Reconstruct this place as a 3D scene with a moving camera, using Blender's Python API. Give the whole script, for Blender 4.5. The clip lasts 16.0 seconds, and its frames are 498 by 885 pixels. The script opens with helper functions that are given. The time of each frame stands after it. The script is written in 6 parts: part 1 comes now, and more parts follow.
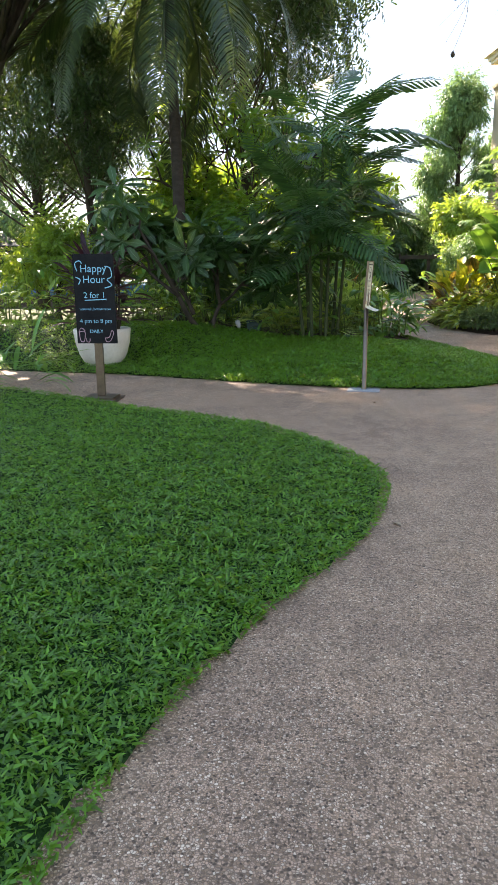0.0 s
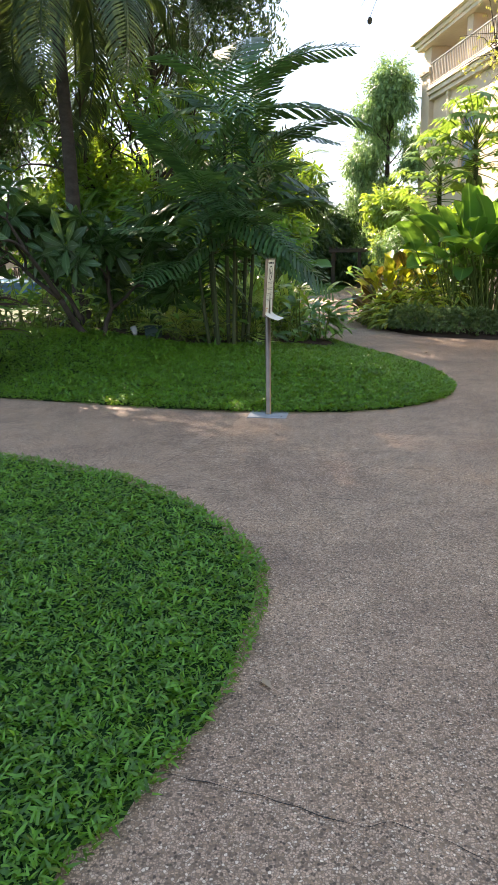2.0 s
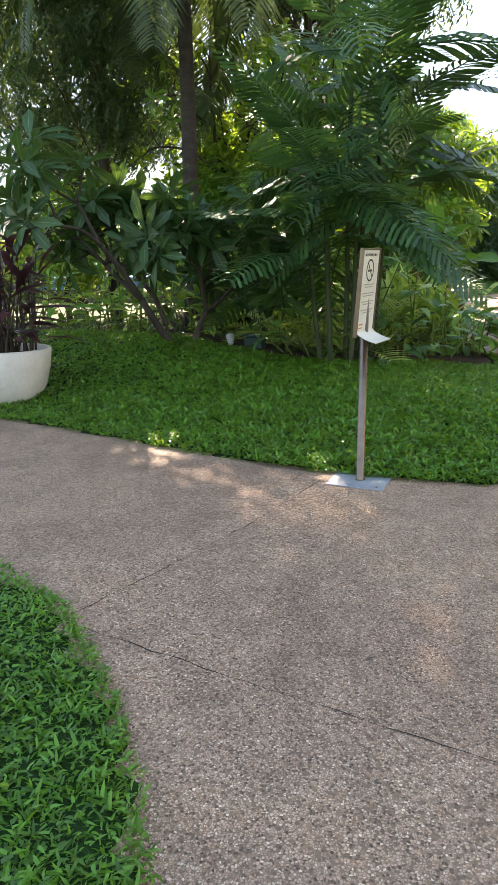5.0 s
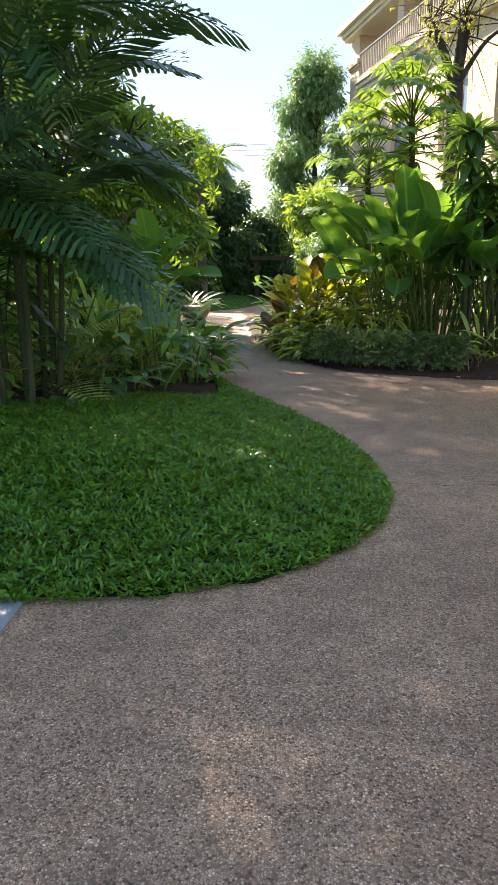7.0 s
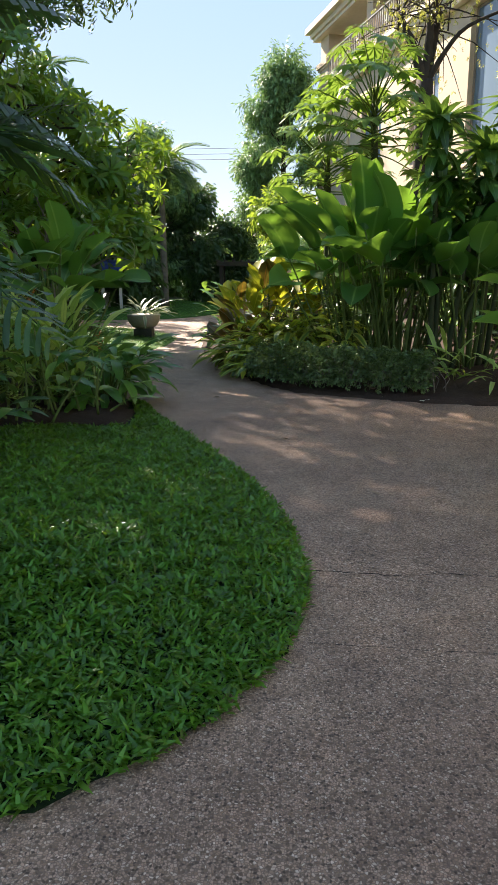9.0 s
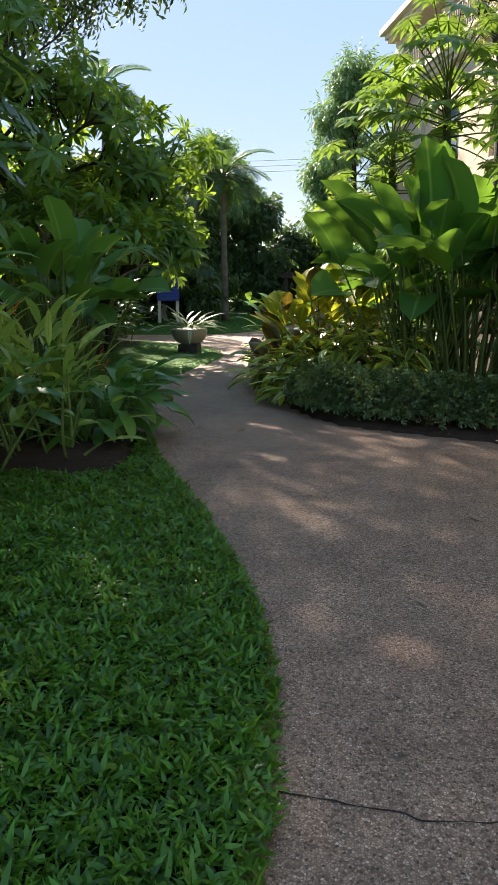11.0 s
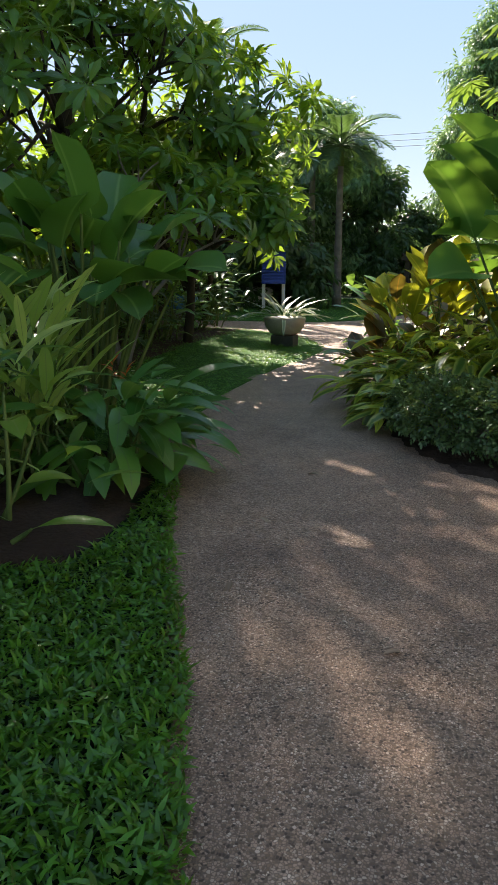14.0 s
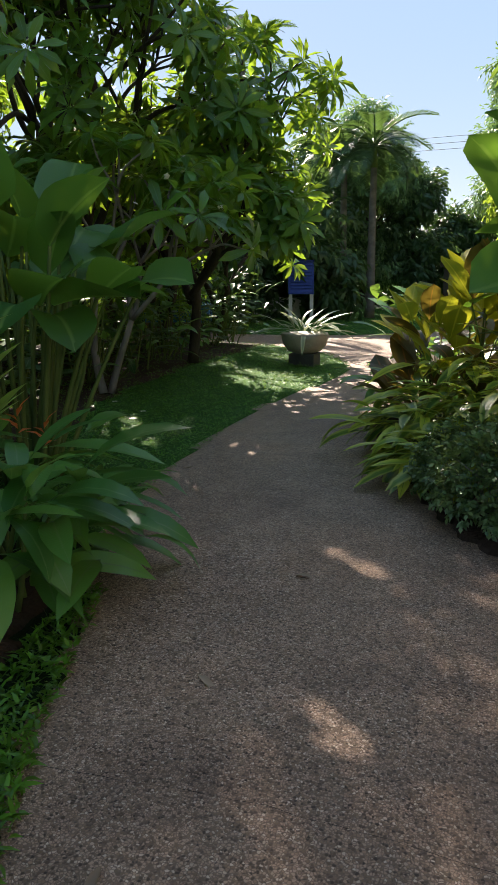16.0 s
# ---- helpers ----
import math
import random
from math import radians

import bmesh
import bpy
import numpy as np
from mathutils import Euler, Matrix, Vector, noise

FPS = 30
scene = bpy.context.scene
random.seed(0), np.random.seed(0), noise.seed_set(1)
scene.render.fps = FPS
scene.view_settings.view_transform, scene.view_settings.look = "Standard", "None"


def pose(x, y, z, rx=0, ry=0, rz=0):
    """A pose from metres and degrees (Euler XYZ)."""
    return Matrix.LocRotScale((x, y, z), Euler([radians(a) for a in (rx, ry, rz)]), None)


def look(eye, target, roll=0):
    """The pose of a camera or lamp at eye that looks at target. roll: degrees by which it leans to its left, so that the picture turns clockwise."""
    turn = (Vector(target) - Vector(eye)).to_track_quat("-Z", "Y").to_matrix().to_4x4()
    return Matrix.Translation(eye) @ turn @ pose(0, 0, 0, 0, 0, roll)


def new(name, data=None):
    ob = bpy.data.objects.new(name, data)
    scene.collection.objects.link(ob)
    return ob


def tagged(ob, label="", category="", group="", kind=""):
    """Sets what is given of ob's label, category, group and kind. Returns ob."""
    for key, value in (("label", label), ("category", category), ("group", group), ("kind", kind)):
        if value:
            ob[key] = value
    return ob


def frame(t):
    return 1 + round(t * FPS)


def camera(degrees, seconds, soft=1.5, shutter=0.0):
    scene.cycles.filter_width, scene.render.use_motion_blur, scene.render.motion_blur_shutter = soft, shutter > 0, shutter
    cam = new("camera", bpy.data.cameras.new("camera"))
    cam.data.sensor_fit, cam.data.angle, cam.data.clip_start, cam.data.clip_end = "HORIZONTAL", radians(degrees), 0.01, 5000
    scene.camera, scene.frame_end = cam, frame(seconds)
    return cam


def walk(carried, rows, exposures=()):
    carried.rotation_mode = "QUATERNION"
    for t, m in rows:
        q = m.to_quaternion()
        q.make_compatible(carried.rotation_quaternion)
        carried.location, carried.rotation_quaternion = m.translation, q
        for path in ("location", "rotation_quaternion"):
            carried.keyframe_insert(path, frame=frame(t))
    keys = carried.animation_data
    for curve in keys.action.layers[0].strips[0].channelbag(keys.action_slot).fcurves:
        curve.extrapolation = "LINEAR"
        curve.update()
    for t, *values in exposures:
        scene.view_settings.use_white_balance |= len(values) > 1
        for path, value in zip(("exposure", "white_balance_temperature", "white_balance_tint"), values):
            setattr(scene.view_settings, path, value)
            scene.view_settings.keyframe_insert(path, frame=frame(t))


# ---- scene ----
cam = camera(39.1, 16.0)
# seconds, eye, target, roll
PATH = [
    (0, (0.004, -0.257, 1.449), (-0.453, 1.628, 0.963), -0.6),
    (0.5, (0.04, 0.167, 1.471), (-0.375, 2.063, 0.986), -1.3),
    (1, (0.036, 0.525, 1.452), (-0.306, 2.434, 0.964), -1.1),
    (1.5, (0.106, 0.999, 1.469), (-0.117, 2.922, 0.967), -1.2),
    (2, (0.231, 1.413, 1.497), (-0.064, 3.325, 0.991), -0.9),
    (2.5, (0.303, 1.755, 1.473), (-0.046, 3.661, 0.975), -0.6),
    (3, (0.368, 2.201, 1.481), (-0.033, 4.098, 0.989), -0.5),
    (3.2, (0.345, 2.424, 1.462), (-0.093, 4.312, 0.969), 0.2),
    (5.3, (0.43, 4.04, 1.462), (-0.323, 5.82, 0.948), -1.0),
    (5.5, (0.411, 4.252, 1.473), (-0.272, 6.057, 0.949), -1.3),
    (6, (0.5, 4.684, 1.443), (0.031, 6.561, 0.936), -1.1),
    (6.5, (0.644, 5.065, 1.456), (0.328, 6.977, 0.961), -0.3),
    (7, (0.776, 5.477, 1.441), (0.646, 7.413, 0.957), -0.6),
    (7.5, (0.895, 5.82, 1.444), (0.879, 7.763, 0.967), -0.8),
    (8, (0.995, 6.145, 1.448), (0.95, 8.085, 0.966), 0.2),
    (8.2, (1.04, 6.27, 1.452), (0.985, 8.209, 0.966), 0.1),
    (10.3, (1.513, 8.06, 1.33), (1.434, 10.013, 0.904), -0.5),
    (10.5, (1.544, 8.183, 1.336), (1.368, 10.129, 0.909), -0.9),
    (11, (1.564, 8.46, 1.349), (1.293, 10.394, 0.92), -0.4),
    (11.5, (1.537, 8.837, 1.364), (1.305, 10.778, 0.939), -0.6),
    (12, (1.59, 9.183, 1.358), (1.336, 11.119, 0.928), -0.9),
    (12.5, (1.629, 9.548, 1.339), (1.356, 11.481, 0.904), -0.4),
    (13, (1.572, 9.959, 1.339), (1.274, 11.885, 0.89), -0.4),
    (13.5, (1.541, 10.33, 1.319), (1.06, 12.217, 0.863), -0.5),
    (14, (1.517, 10.641, 1.313), (0.931, 12.494, 0.841), 0.2),
    (14.5, (1.492, 11.055, 1.344), (1.038, 12.948, 0.886), -0.2),
    (15, (1.51, 11.402, 1.347), (0.959, 13.274, 0.91), -0.5),
    (15.5, (1.469, 11.721, 1.326), (0.81, 13.562, 0.906), 0.0),
    (16, (1.413, 12.143, 1.336), (0.723, 13.966, 0.888), -0.4),
]
walk(cam, [(t, look(eye, at, roll)) for t, eye, at, roll in PATH], ((0.0, 3.08, 6850, 20), (3.0, 3.05, 6850, 20), (5.5, 3.42, 7000, 19), (6.0, 3.02, 6800, 18), (7.0, 2.68, 6500, 18), (8.2, 2.45, 6350, 18), (10.5, 2.2, 6150, 17), (13.0, 2.22, 6150, 17), (16.0, 2.1, 6250, 17)))

# ---------------------------------------------------------------- light
SUN_LEFT, SUN_UP = 34.0, 37.0          # degrees left of +y, above the horizon
world = bpy.data.worlds.new("sky")
scene.world = world
world.use_nodes = True
_wn = world.node_tree
_sky = _wn.nodes.new("ShaderNodeTexSky")
_sky.sky_type = "NISHITA"
_sky.sun_disc = False
_sky.sun_elevation, _sky.sun_rotation = radians(SUN_UP), radians(-SUN_LEFT)
_sky.air_density, _sky.dust_density, _sky.ozone_density = 1.0, 0.1, 1.0
_wn.nodes["Background"].inputs[1].default_value = 0.15
_haze = _wn.nodes.new("ShaderNodeGamma")          # thin haze evens the sky out
_haze.inputs["Gamma"].default_value = 0.12
_blue = _wn.nodes.new("ShaderNodeHueSaturation")
_blue.inputs["Saturation"].default_value = 4.6
_blue.inputs["Value"].default_value = 1.22
_blue.inputs["Hue"].default_value = 0.505
_wn.links.new(_sky.outputs[0], _haze.inputs["Color"])
_wn.links.new(_haze.outputs[0], _blue.inputs["Color"])
_wn.links.new(_blue.outputs[0], _wn.nodes["Background"].inputs[0])
sun = new("sun", bpy.data.lights.new("sun", "SUN"))
sun.data.energy, sun.data.angle, sun.data.color = 4.0, radians(0.6), (1.0, 0.88, 0.70)
_sd = Vector((-math.sin(radians(SUN_LEFT)) * math.cos(radians(SUN_UP)), math.cos(radians(SUN_LEFT)) * math.cos(radians(SUN_UP)), math.sin(radians(SUN_UP))))
sun.matrix_world = look(_sd * 60, (0, 0, 0))

# ---------------------------------------------------------------- materials
class Nodes:
    """A few short words for building node trees."""
    def __init__(self, name):
        self.m = bpy.data.materials.new(name)
        self.m.use_nodes = True
        self.t = self.m.node_tree
        self.b = self.t.nodes["Principled BSDF"]

    def add(self, kind, **put):
        n = self.t.nodes.new("ShaderNode" + kind)
        for k, v in put.items():
            n.inputs[k.replace("_", " ")].default_value = v
        return n

    def link(self, a, b):
        self.t.links.new(a, b)

    def coord(self, out="Object"):
        return self.add("TexCoord").outputs[out]

    def noise(self, scale, detail=3.0, rough=0.55, vec=None):
        n = self.add("TexNoise", Scale=scale, Detail=detail, Roughness=rough)
        self.link(vec or self.coord(), n.inputs["Vector"])
        return n.outputs["Fac"]

    def ramp(self, fac, stops):
        n = self.add("ValToRGB")
        while len(n.color_ramp.elements) < len(stops):
            n.color_ramp.elements.new(0.5)
        for e, (p, c) in zip(n.color_ramp.elements, stops):
            e.position, e.color = p, (*c, 1) if len(c) == 3 else c
        self.link(fac, n.inputs[0])
        return n.outputs[0]

    def mix(self, fac, a, b, how="MIX"):
        n = self.t.nodes.new("ShaderNodeMix")
        n.data_type, n.blend_type = "RGBA", how
        for v, s in ((fac, n.inputs[0]), (a, n.inputs[6]), (b, n.inputs[7])):
            if isinstance(v, (int, float)):
                s.default_value = v
            elif isinstance(v, tuple):
                s.default_value = (*v, 1)
            else:
                self.link(v, s)
        return n.outputs[2]

    def maths(self, op, a, b=0.0):
        n = self.t.nodes.new("ShaderNodeMath")
        n.operation = op
        for v, s in ((a, n.inputs[0]), (b, n.inputs[1])):
            if isinstance(v, (int, float)):
                s.default_value = v
            else:
                self.link(v, s)
        return n.outputs[0]

    def base(self, socket):
        self.link(socket, self.b.inputs["Base Color"])

    def bump(self, height, strength=0.3, distance=0.01):
        n = self.add("Bump", Strength=strength, Distance=distance)
        self.link(height, n.inputs["Height"])
        self.link(n.outputs[0], self.b.inputs["Normal"])

    def set(self, rough=0.6, metal=0.0, spec=0.5):
        self.b.inputs["Roughness"].default_value = rough
        self.b.inputs["Metallic"].default_value = metal
        self.b.inputs["Specular IOR Level"].default_value = spec
        return self.m


def plain(name, c, c2=None, scale=6.0, rough=0.6, metal=0.0, bump=0.15, spec=0.5):
    """Two tones mixed by coarse and fine noise, with a fine relief."""
    n = Nodes(name)
    c2 = c2 or tuple(v * 0.75 for v in c)
    f = n.maths("MULTIPLY", n.noise(scale), n.maths("ADD", n.noise(scale * 9, 2.0), 0.5))
    n.base(n.ramp(f, ((0.3, c2), (0.68, c))))
    if bump:
        n.bump(n.noise(scale * 14), bump, 0.01)
    return n.set(rough, metal, spec)


def leaf_mat(name, dark, light, glow, rough=0.42, rib=None, edge=None, passing=0.34, stripe=0.0):
    """Leaf skin: colour varies leaf by leaf and over each leaf, with a midrib; part of the light comes through."""
    n = Nodes(name)
    uv = n.coord("UV")
    sep = n.add("SeparateXYZ")
    n.link(uv, sep.inputs[0])
    across = n.maths("ABSOLUTE", n.maths("SUBTRACT", sep.outputs[0], 0.5))
    isl = n.add("NewGeometry").outputs["Random Per Island"]
    rnd = n.add("ObjectInfo").outputs["Random"]
    f = n.maths("FRACT", n.maths("ADD", isl, rnd))
    f = n.maths("ADD", n.maths("MULTIPLY", f, 0.75), n.maths("MULTIPLY", n.noise(3.0, 2.0), 0.25))
    col = n.ramp(f, ((0.1, dark), (0.9, light)))
    if edge:
        k = n.ramp(n.maths("ADD", across, n.maths("MULTIPLY", n.noise(30.0, 2.0), 0.2)), ((0.28, (0, 0, 0)), (0.42, (1, 1, 1))))
        col = n.mix(n.maths("MULTIPLY", k, n.maths("ADD", n.maths("MULTIPLY", f, 0.5), 0.45)), col, edge)
    if rib:
        col = n.mix(n.ramp(across, ((0.015, (1, 1, 1)), (0.05, (0, 0, 0)))), col, rib)
    if stripe:
        w = n.add("TexWave", Scale=stripe, Distortion=0.6, Detail=1.0)
        w.bands_direction = "Y"
        n.link(uv, w.inputs["Vector"])
        n.bump(w.outputs["Fac"], 0.10, 0.002)
    n.base(col)
    tr = n.add("BsdfTranslucent")
    n.link(n.mix(0.55, col, glow), tr.inputs["Color"])
    ms = n.add("MixShader")
    ms.inputs[0].default_value = passing
    n.link(n.b.outputs[0], ms.inputs[1])
    n.link(tr.outputs[0], ms.inputs[2])
    n.link(ms.outputs[0], n.t.nodes["Material Output"].inputs[0])
    return n.set(rough * 0.9, 0.0, 0.45)


def path_mat():
    """Washed pebble aggregate in a pinkish cement, with stains and worn tracks."""
    n = Nodes("washed_pebble_path")
    co = n.coord()
    v = n.add("TexVoronoi", Scale=125.0)
    n.link(co, v.inputs["Vector"])
    d = n.add("TexVoronoi", Scale=125.0)
    d.feature = "DISTANCE_TO_EDGE"
    n.link(co, d.inputs["Vector"])
    sep = n.add("SeparateColor")
    n.link(v.outputs["Color"], sep.inputs[0])
    peb = n.ramp(sep.outputs[0], ((0.0, (0.085, 0.055, 0.036)), (0.25, (0.30, 0.19, 0.112)), (0.60, (0.56, 0.365, 0.238)), (0.85, (0.51, 0.345, 0.232)), (1.0, (0.78, 0.61, 0.44))))
    gap = n.ramp(d.outputs[0], ((0.02, (0, 0, 0)), (0.16, (1, 1, 1))))
    col = n.mix(gap, (0.22, 0.145, 0.095), peb)
    big = n.noise(0.9, 5.0, 0.6, co)
    col = n.mix(1.0, col, n.ramp(big, ((0.32, (0.74, 0.72, 0.73)), (0.55, (1, 1, 1)), (0.75, (1.12, 1.02, 0.92)))), "MULTIPLY")
    col = n.mix(1.0, col, n.ramp(n.noise(5.0, 4.0, 0.65, co), ((0.3, (0.78, 0.78, 0.78)), (0.6, (1.05, 1.05, 1.05)))), "MULTIPLY")
    n.base(col)
    n.bump(n.maths("ADD", n.maths("MULTIPLY", gap, 0.8), n.maths("MULTIPLY", sep.outputs[1], 0.5)), 0.6, 0.004)
    return n.set(0.62, 0, 0.4)


def soil_mat(name, a, b, scale=5.0):
    n = Nodes(name)
    f = n.noise(scale, 6.0, 0.65)
    n.base(n.mix(n.noise(scale * 12, 3.0), n.ramp(f, ((0.3, a), (0.7, b))), tuple(v * 0.5 for v in a)))
    n.bump(n.noise(scale * 8, 5.0), 0.7, 0.03)
    return n.set(0.95, 0, 0.2)


def bark_mat(name, a, b, ring=0.0, scale=7.0):
    n = Nodes(name)
    mp = n.add("Mapping", Scale=(1, 1, 0.35 if not ring else 1.6))
    n.link(n.coord(), mp.inputs["Vector"])
    f = n.noise(scale, 5.0, 0.6, mp.outputs[0])
    col = n.ramp(f, ((0.3, a), (0.7, b)))
    h = n.noise(scale * 5, 4.0, 0.6, mp.outputs[0])
    if ring:
        w = n.add("TexWave", Scale=ring, Distortion=1.2, Detail=2.0)
        w.bands_direction = "Z"
        n.link(n.coord(), w.inputs["Vector"])
        col = n.mix(n.maths("MULTIPLY", w.outputs["Fac"], 0.3), col, tuple(v * 0.6 for v in a))
        h = n.maths("ADD", h, w.outputs["Fac"])
    n.base(col)
    n.bump(h, 0.6, 0.02)
    return n.set(0.85, 0, 0.25)


def glass_mat(name, tint):
    n = Nodes(name)
    n.base(n.ramp(n.noise(0.5), ((0.4, tint), (0.7, tuple(v * 1.15 for v in tint)))))
    return n.set(0.04, 0.0, 0.8)


M_PATH = path_mat()
M_GROUND = soil_mat("garden_ground", (0.035, 0.055, 0.018), (0.06, 0.085, 0.025), 0.8)
M_SOIL = soil_mat("bed_soil", (0.050, 0.032, 0.022), (0.10, 0.065, 0.042), 4.0)
# mound turf kept near black: the shade between blades is put into its colour
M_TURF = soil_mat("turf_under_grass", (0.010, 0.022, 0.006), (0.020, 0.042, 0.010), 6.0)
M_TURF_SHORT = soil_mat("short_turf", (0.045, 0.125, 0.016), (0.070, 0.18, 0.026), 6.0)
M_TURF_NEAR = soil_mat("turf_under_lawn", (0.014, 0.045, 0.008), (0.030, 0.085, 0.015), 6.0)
M_GRASS = leaf_mat("broad_grass", (0.016, 0.066, 0.007), (0.125, 0.32, 0.028), (0.50, 0.72, 0.034), 0.36, passing=0.34)
M_GRASS_FINE = leaf_mat("short_grass", (0.041, 0.155, 0.018), (0.109, 0.309, 0.036), (0.391, 0.575, 0.034), 0.55, passing=0.30)
M_CRACK = plain("dark_crack", (0.03, 0.025, 0.02), rough=0.95, bump=0)
M_FRANGI = leaf_mat("frangipani_leaf", (0.032, 0.105, 0.018), (0.112, 0.275, 0.038), (0.54, 0.72, 0.023), 0.34, rib=(0.13, 0.24, 0.07), passing=0.42, stripe=14.0)
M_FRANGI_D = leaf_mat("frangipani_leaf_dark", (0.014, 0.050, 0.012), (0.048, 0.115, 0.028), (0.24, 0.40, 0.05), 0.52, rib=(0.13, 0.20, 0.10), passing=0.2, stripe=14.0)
M_PALM = leaf_mat("palm_leaflet", (0.014, 0.050, 0.016), (0.052, 0.135, 0.038), (0.230, 0.414, 0.057), 0.42, passing=0.22)
M_COCO = leaf_mat("coconut_leaflet", (0.015, 0.036, 0.012), (0.048, 0.085, 0.024), (0.26, 0.36, 0.06), 0.62, passing=0.16)
M_FEATHER = leaf_mat("fine_tree_leaf", (0.014, 0.038, 0.012), (0.044, 0.095, 0.026), (0.24, 0.36, 0.05), 0.58, passing=0.13)
M_SOFT = leaf_mat("grey_green_leaf", (0.078, 0.164, 0.060), (0.216, 0.367, 0.125), (0.345, 0.517, 0.115), 0.5, passing=0.3)
M_WOOD_LEAF = leaf_mat("wood_edge_leaf", (0.023, 0.065, 0.023), (0.072, 0.143, 0.046), (0.253, 0.414, 0.069), 0.5, passing=0.25)
M_LIME = leaf_mat("bright_shrub_leaf", (0.084, 0.204, 0.024), (0.240, 0.384, 0.042), (0.632, 0.747, 0.057), 0.4, rib=(0.25, 0.34, 0.08), passing=0.36)
M_GINGER = leaf_mat("ginger_leaf", (0.19, 0.35, 0.06), (0.52, 0.62, 0.15), (0.62, 0.78, 0.08), 0.42, rib=(0.22, 0.32, 0.10), passing=0.30, stripe=10.0)
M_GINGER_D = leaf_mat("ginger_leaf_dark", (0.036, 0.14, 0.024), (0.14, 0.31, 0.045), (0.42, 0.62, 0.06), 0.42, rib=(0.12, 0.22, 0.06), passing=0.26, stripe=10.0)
M_BIG = leaf_mat("paddle_leaf", (0.034, 0.121, 0.025), (0.092, 0.230, 0.040), (0.345, 0.598, 0.034), 0.46, rib=(0.20, 0.34, 0.08), passing=0.36, stripe=22.0)
# bright copy of the striped leaf, sunlight on the upper leaves put into its yellow
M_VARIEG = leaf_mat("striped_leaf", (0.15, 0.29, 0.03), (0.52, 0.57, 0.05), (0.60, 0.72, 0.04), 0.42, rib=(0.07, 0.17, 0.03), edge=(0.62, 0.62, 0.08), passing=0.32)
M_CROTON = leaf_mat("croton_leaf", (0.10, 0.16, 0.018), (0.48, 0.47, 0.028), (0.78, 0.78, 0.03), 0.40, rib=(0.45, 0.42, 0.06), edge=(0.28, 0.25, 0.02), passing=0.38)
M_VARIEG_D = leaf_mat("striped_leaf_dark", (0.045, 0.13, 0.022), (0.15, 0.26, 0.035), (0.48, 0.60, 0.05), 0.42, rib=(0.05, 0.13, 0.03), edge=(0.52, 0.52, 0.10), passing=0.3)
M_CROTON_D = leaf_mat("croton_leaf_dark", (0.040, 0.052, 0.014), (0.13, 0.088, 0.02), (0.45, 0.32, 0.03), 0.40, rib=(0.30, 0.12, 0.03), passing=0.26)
M_PURPLE = leaf_mat("dark_cordyline_leaf", (0.022, 0.010, 0.016), (0.075, 0.030, 0.035), (0.30, 0.08, 0.08), 0.34, rib=(0.08, 0.03, 0.04), passing=0.2)
M_HEDGE = leaf_mat("low_hedge_leaf", (0.035, 0.085, 0.026), (0.17, 0.25, 0.075), (0.30, 0.42, 0.06), 0.38, passing=0.2)
M_PAPAYA = leaf_mat("papaya_leaf", (0.055, 0.140, 0.025), (0.15, 0.27, 0.05), (0.42, 0.58, 0.05), 0.42, passing=0.34)
M_DRAC = leaf_mat("dracaena_leaf", (0.024, 0.085, 0.018), (0.080, 0.19, 0.038), (0.32, 0.48, 0.05), 0.33, rib=(0.14, 0.28, 0.06), passing=0.26)
M_AGAVE = leaf_mat("pale_strap_leaf", (0.12, 0.18, 0.12), (0.30, 0.36, 0.24), (0.5, 0.6, 0.3), 0.42, edge=(0.62, 0.62, 0.42), passing=0.2)
M_YELLOWISH = leaf_mat("sparse_yellow_leaf", (0.14, 0.17, 0.03), (0.32, 0.32, 0.06), (0.6, 0.6, 0.1), 0.5, passing=0.35)
M_DRY = leaf_mat("dry_leaf", (0.22, 0.14, 0.08), (0.45, 0.34, 0.22), (0.5, 0.35, 0.2), 0.7, passing=0.15)
M_PETAL = leaf_mat("white_petal", (0.62, 0.58, 0.42), (0.78, 0.75, 0.62), (0.9, 0.85, 0.6), 0.5, passing=0.3)
M_ORANGE = leaf_mat("orange_bract", (0.50, 0.08, 0.02), (0.75, 0.20, 0.03), (0.9, 0.3, 0.05), 0.4, passing=0.3)
M_STEM = bark_mat("green_stem", (0.07, 0.12, 0.025), (0.16, 0.20, 0.05))
M_BARK_D = bark_mat("dark_bark", (0.030, 0.024, 0.018), (0.080, 0.062, 0.045))
M_BARK_COCO = bark_mat("coconut_bark", (0.030, 0.025, 0.019), (0.062, 0.05, 0.038), ring=1.3)
M_BARK_GREY = bark_mat("pale_grey_bark", (0.16, 0.135, 0.11), (0.33, 0.29, 0.24))
M_BARK_PALM = bark_mat("grey_palm_bark", (0.14, 0.13, 0.105), (0.22, 0.20, 0.17), ring=0.8)
M_STEM_D = bark_mat("dark_green_stem", (0.030, 0.045, 0.018), (0.075, 0.085, 0.035))
M_STEEL = plain("brushed_steel", (0.24, 0.185, 0.14), (0.17, 0.13, 0.10), 9, 0.38, 1.0, 0.04)
M_PLATE = plain("worn_steel_plate", (0.33, 0.345, 0.36), (0.25, 0.265, 0.28), 7, 0.5, 0.25, 0.05)
M_PAGE = plain("notice_paper", (0.72, 0.70, 0.60), (0.62, 0.60, 0.50), 5, 0.35, 0, 0.02)
M_INK = plain("ink", (0.03, 0.03, 0.03), rough=0.6, bump=0)
M_INK_PALE = plain("faded_ink", (0.36, 0.34, 0.30), rough=0.6, bump=0)
M_INK_RED = plain("orange_ink", (0.6, 0.25, 0.08), rough=0.6, bump=0)
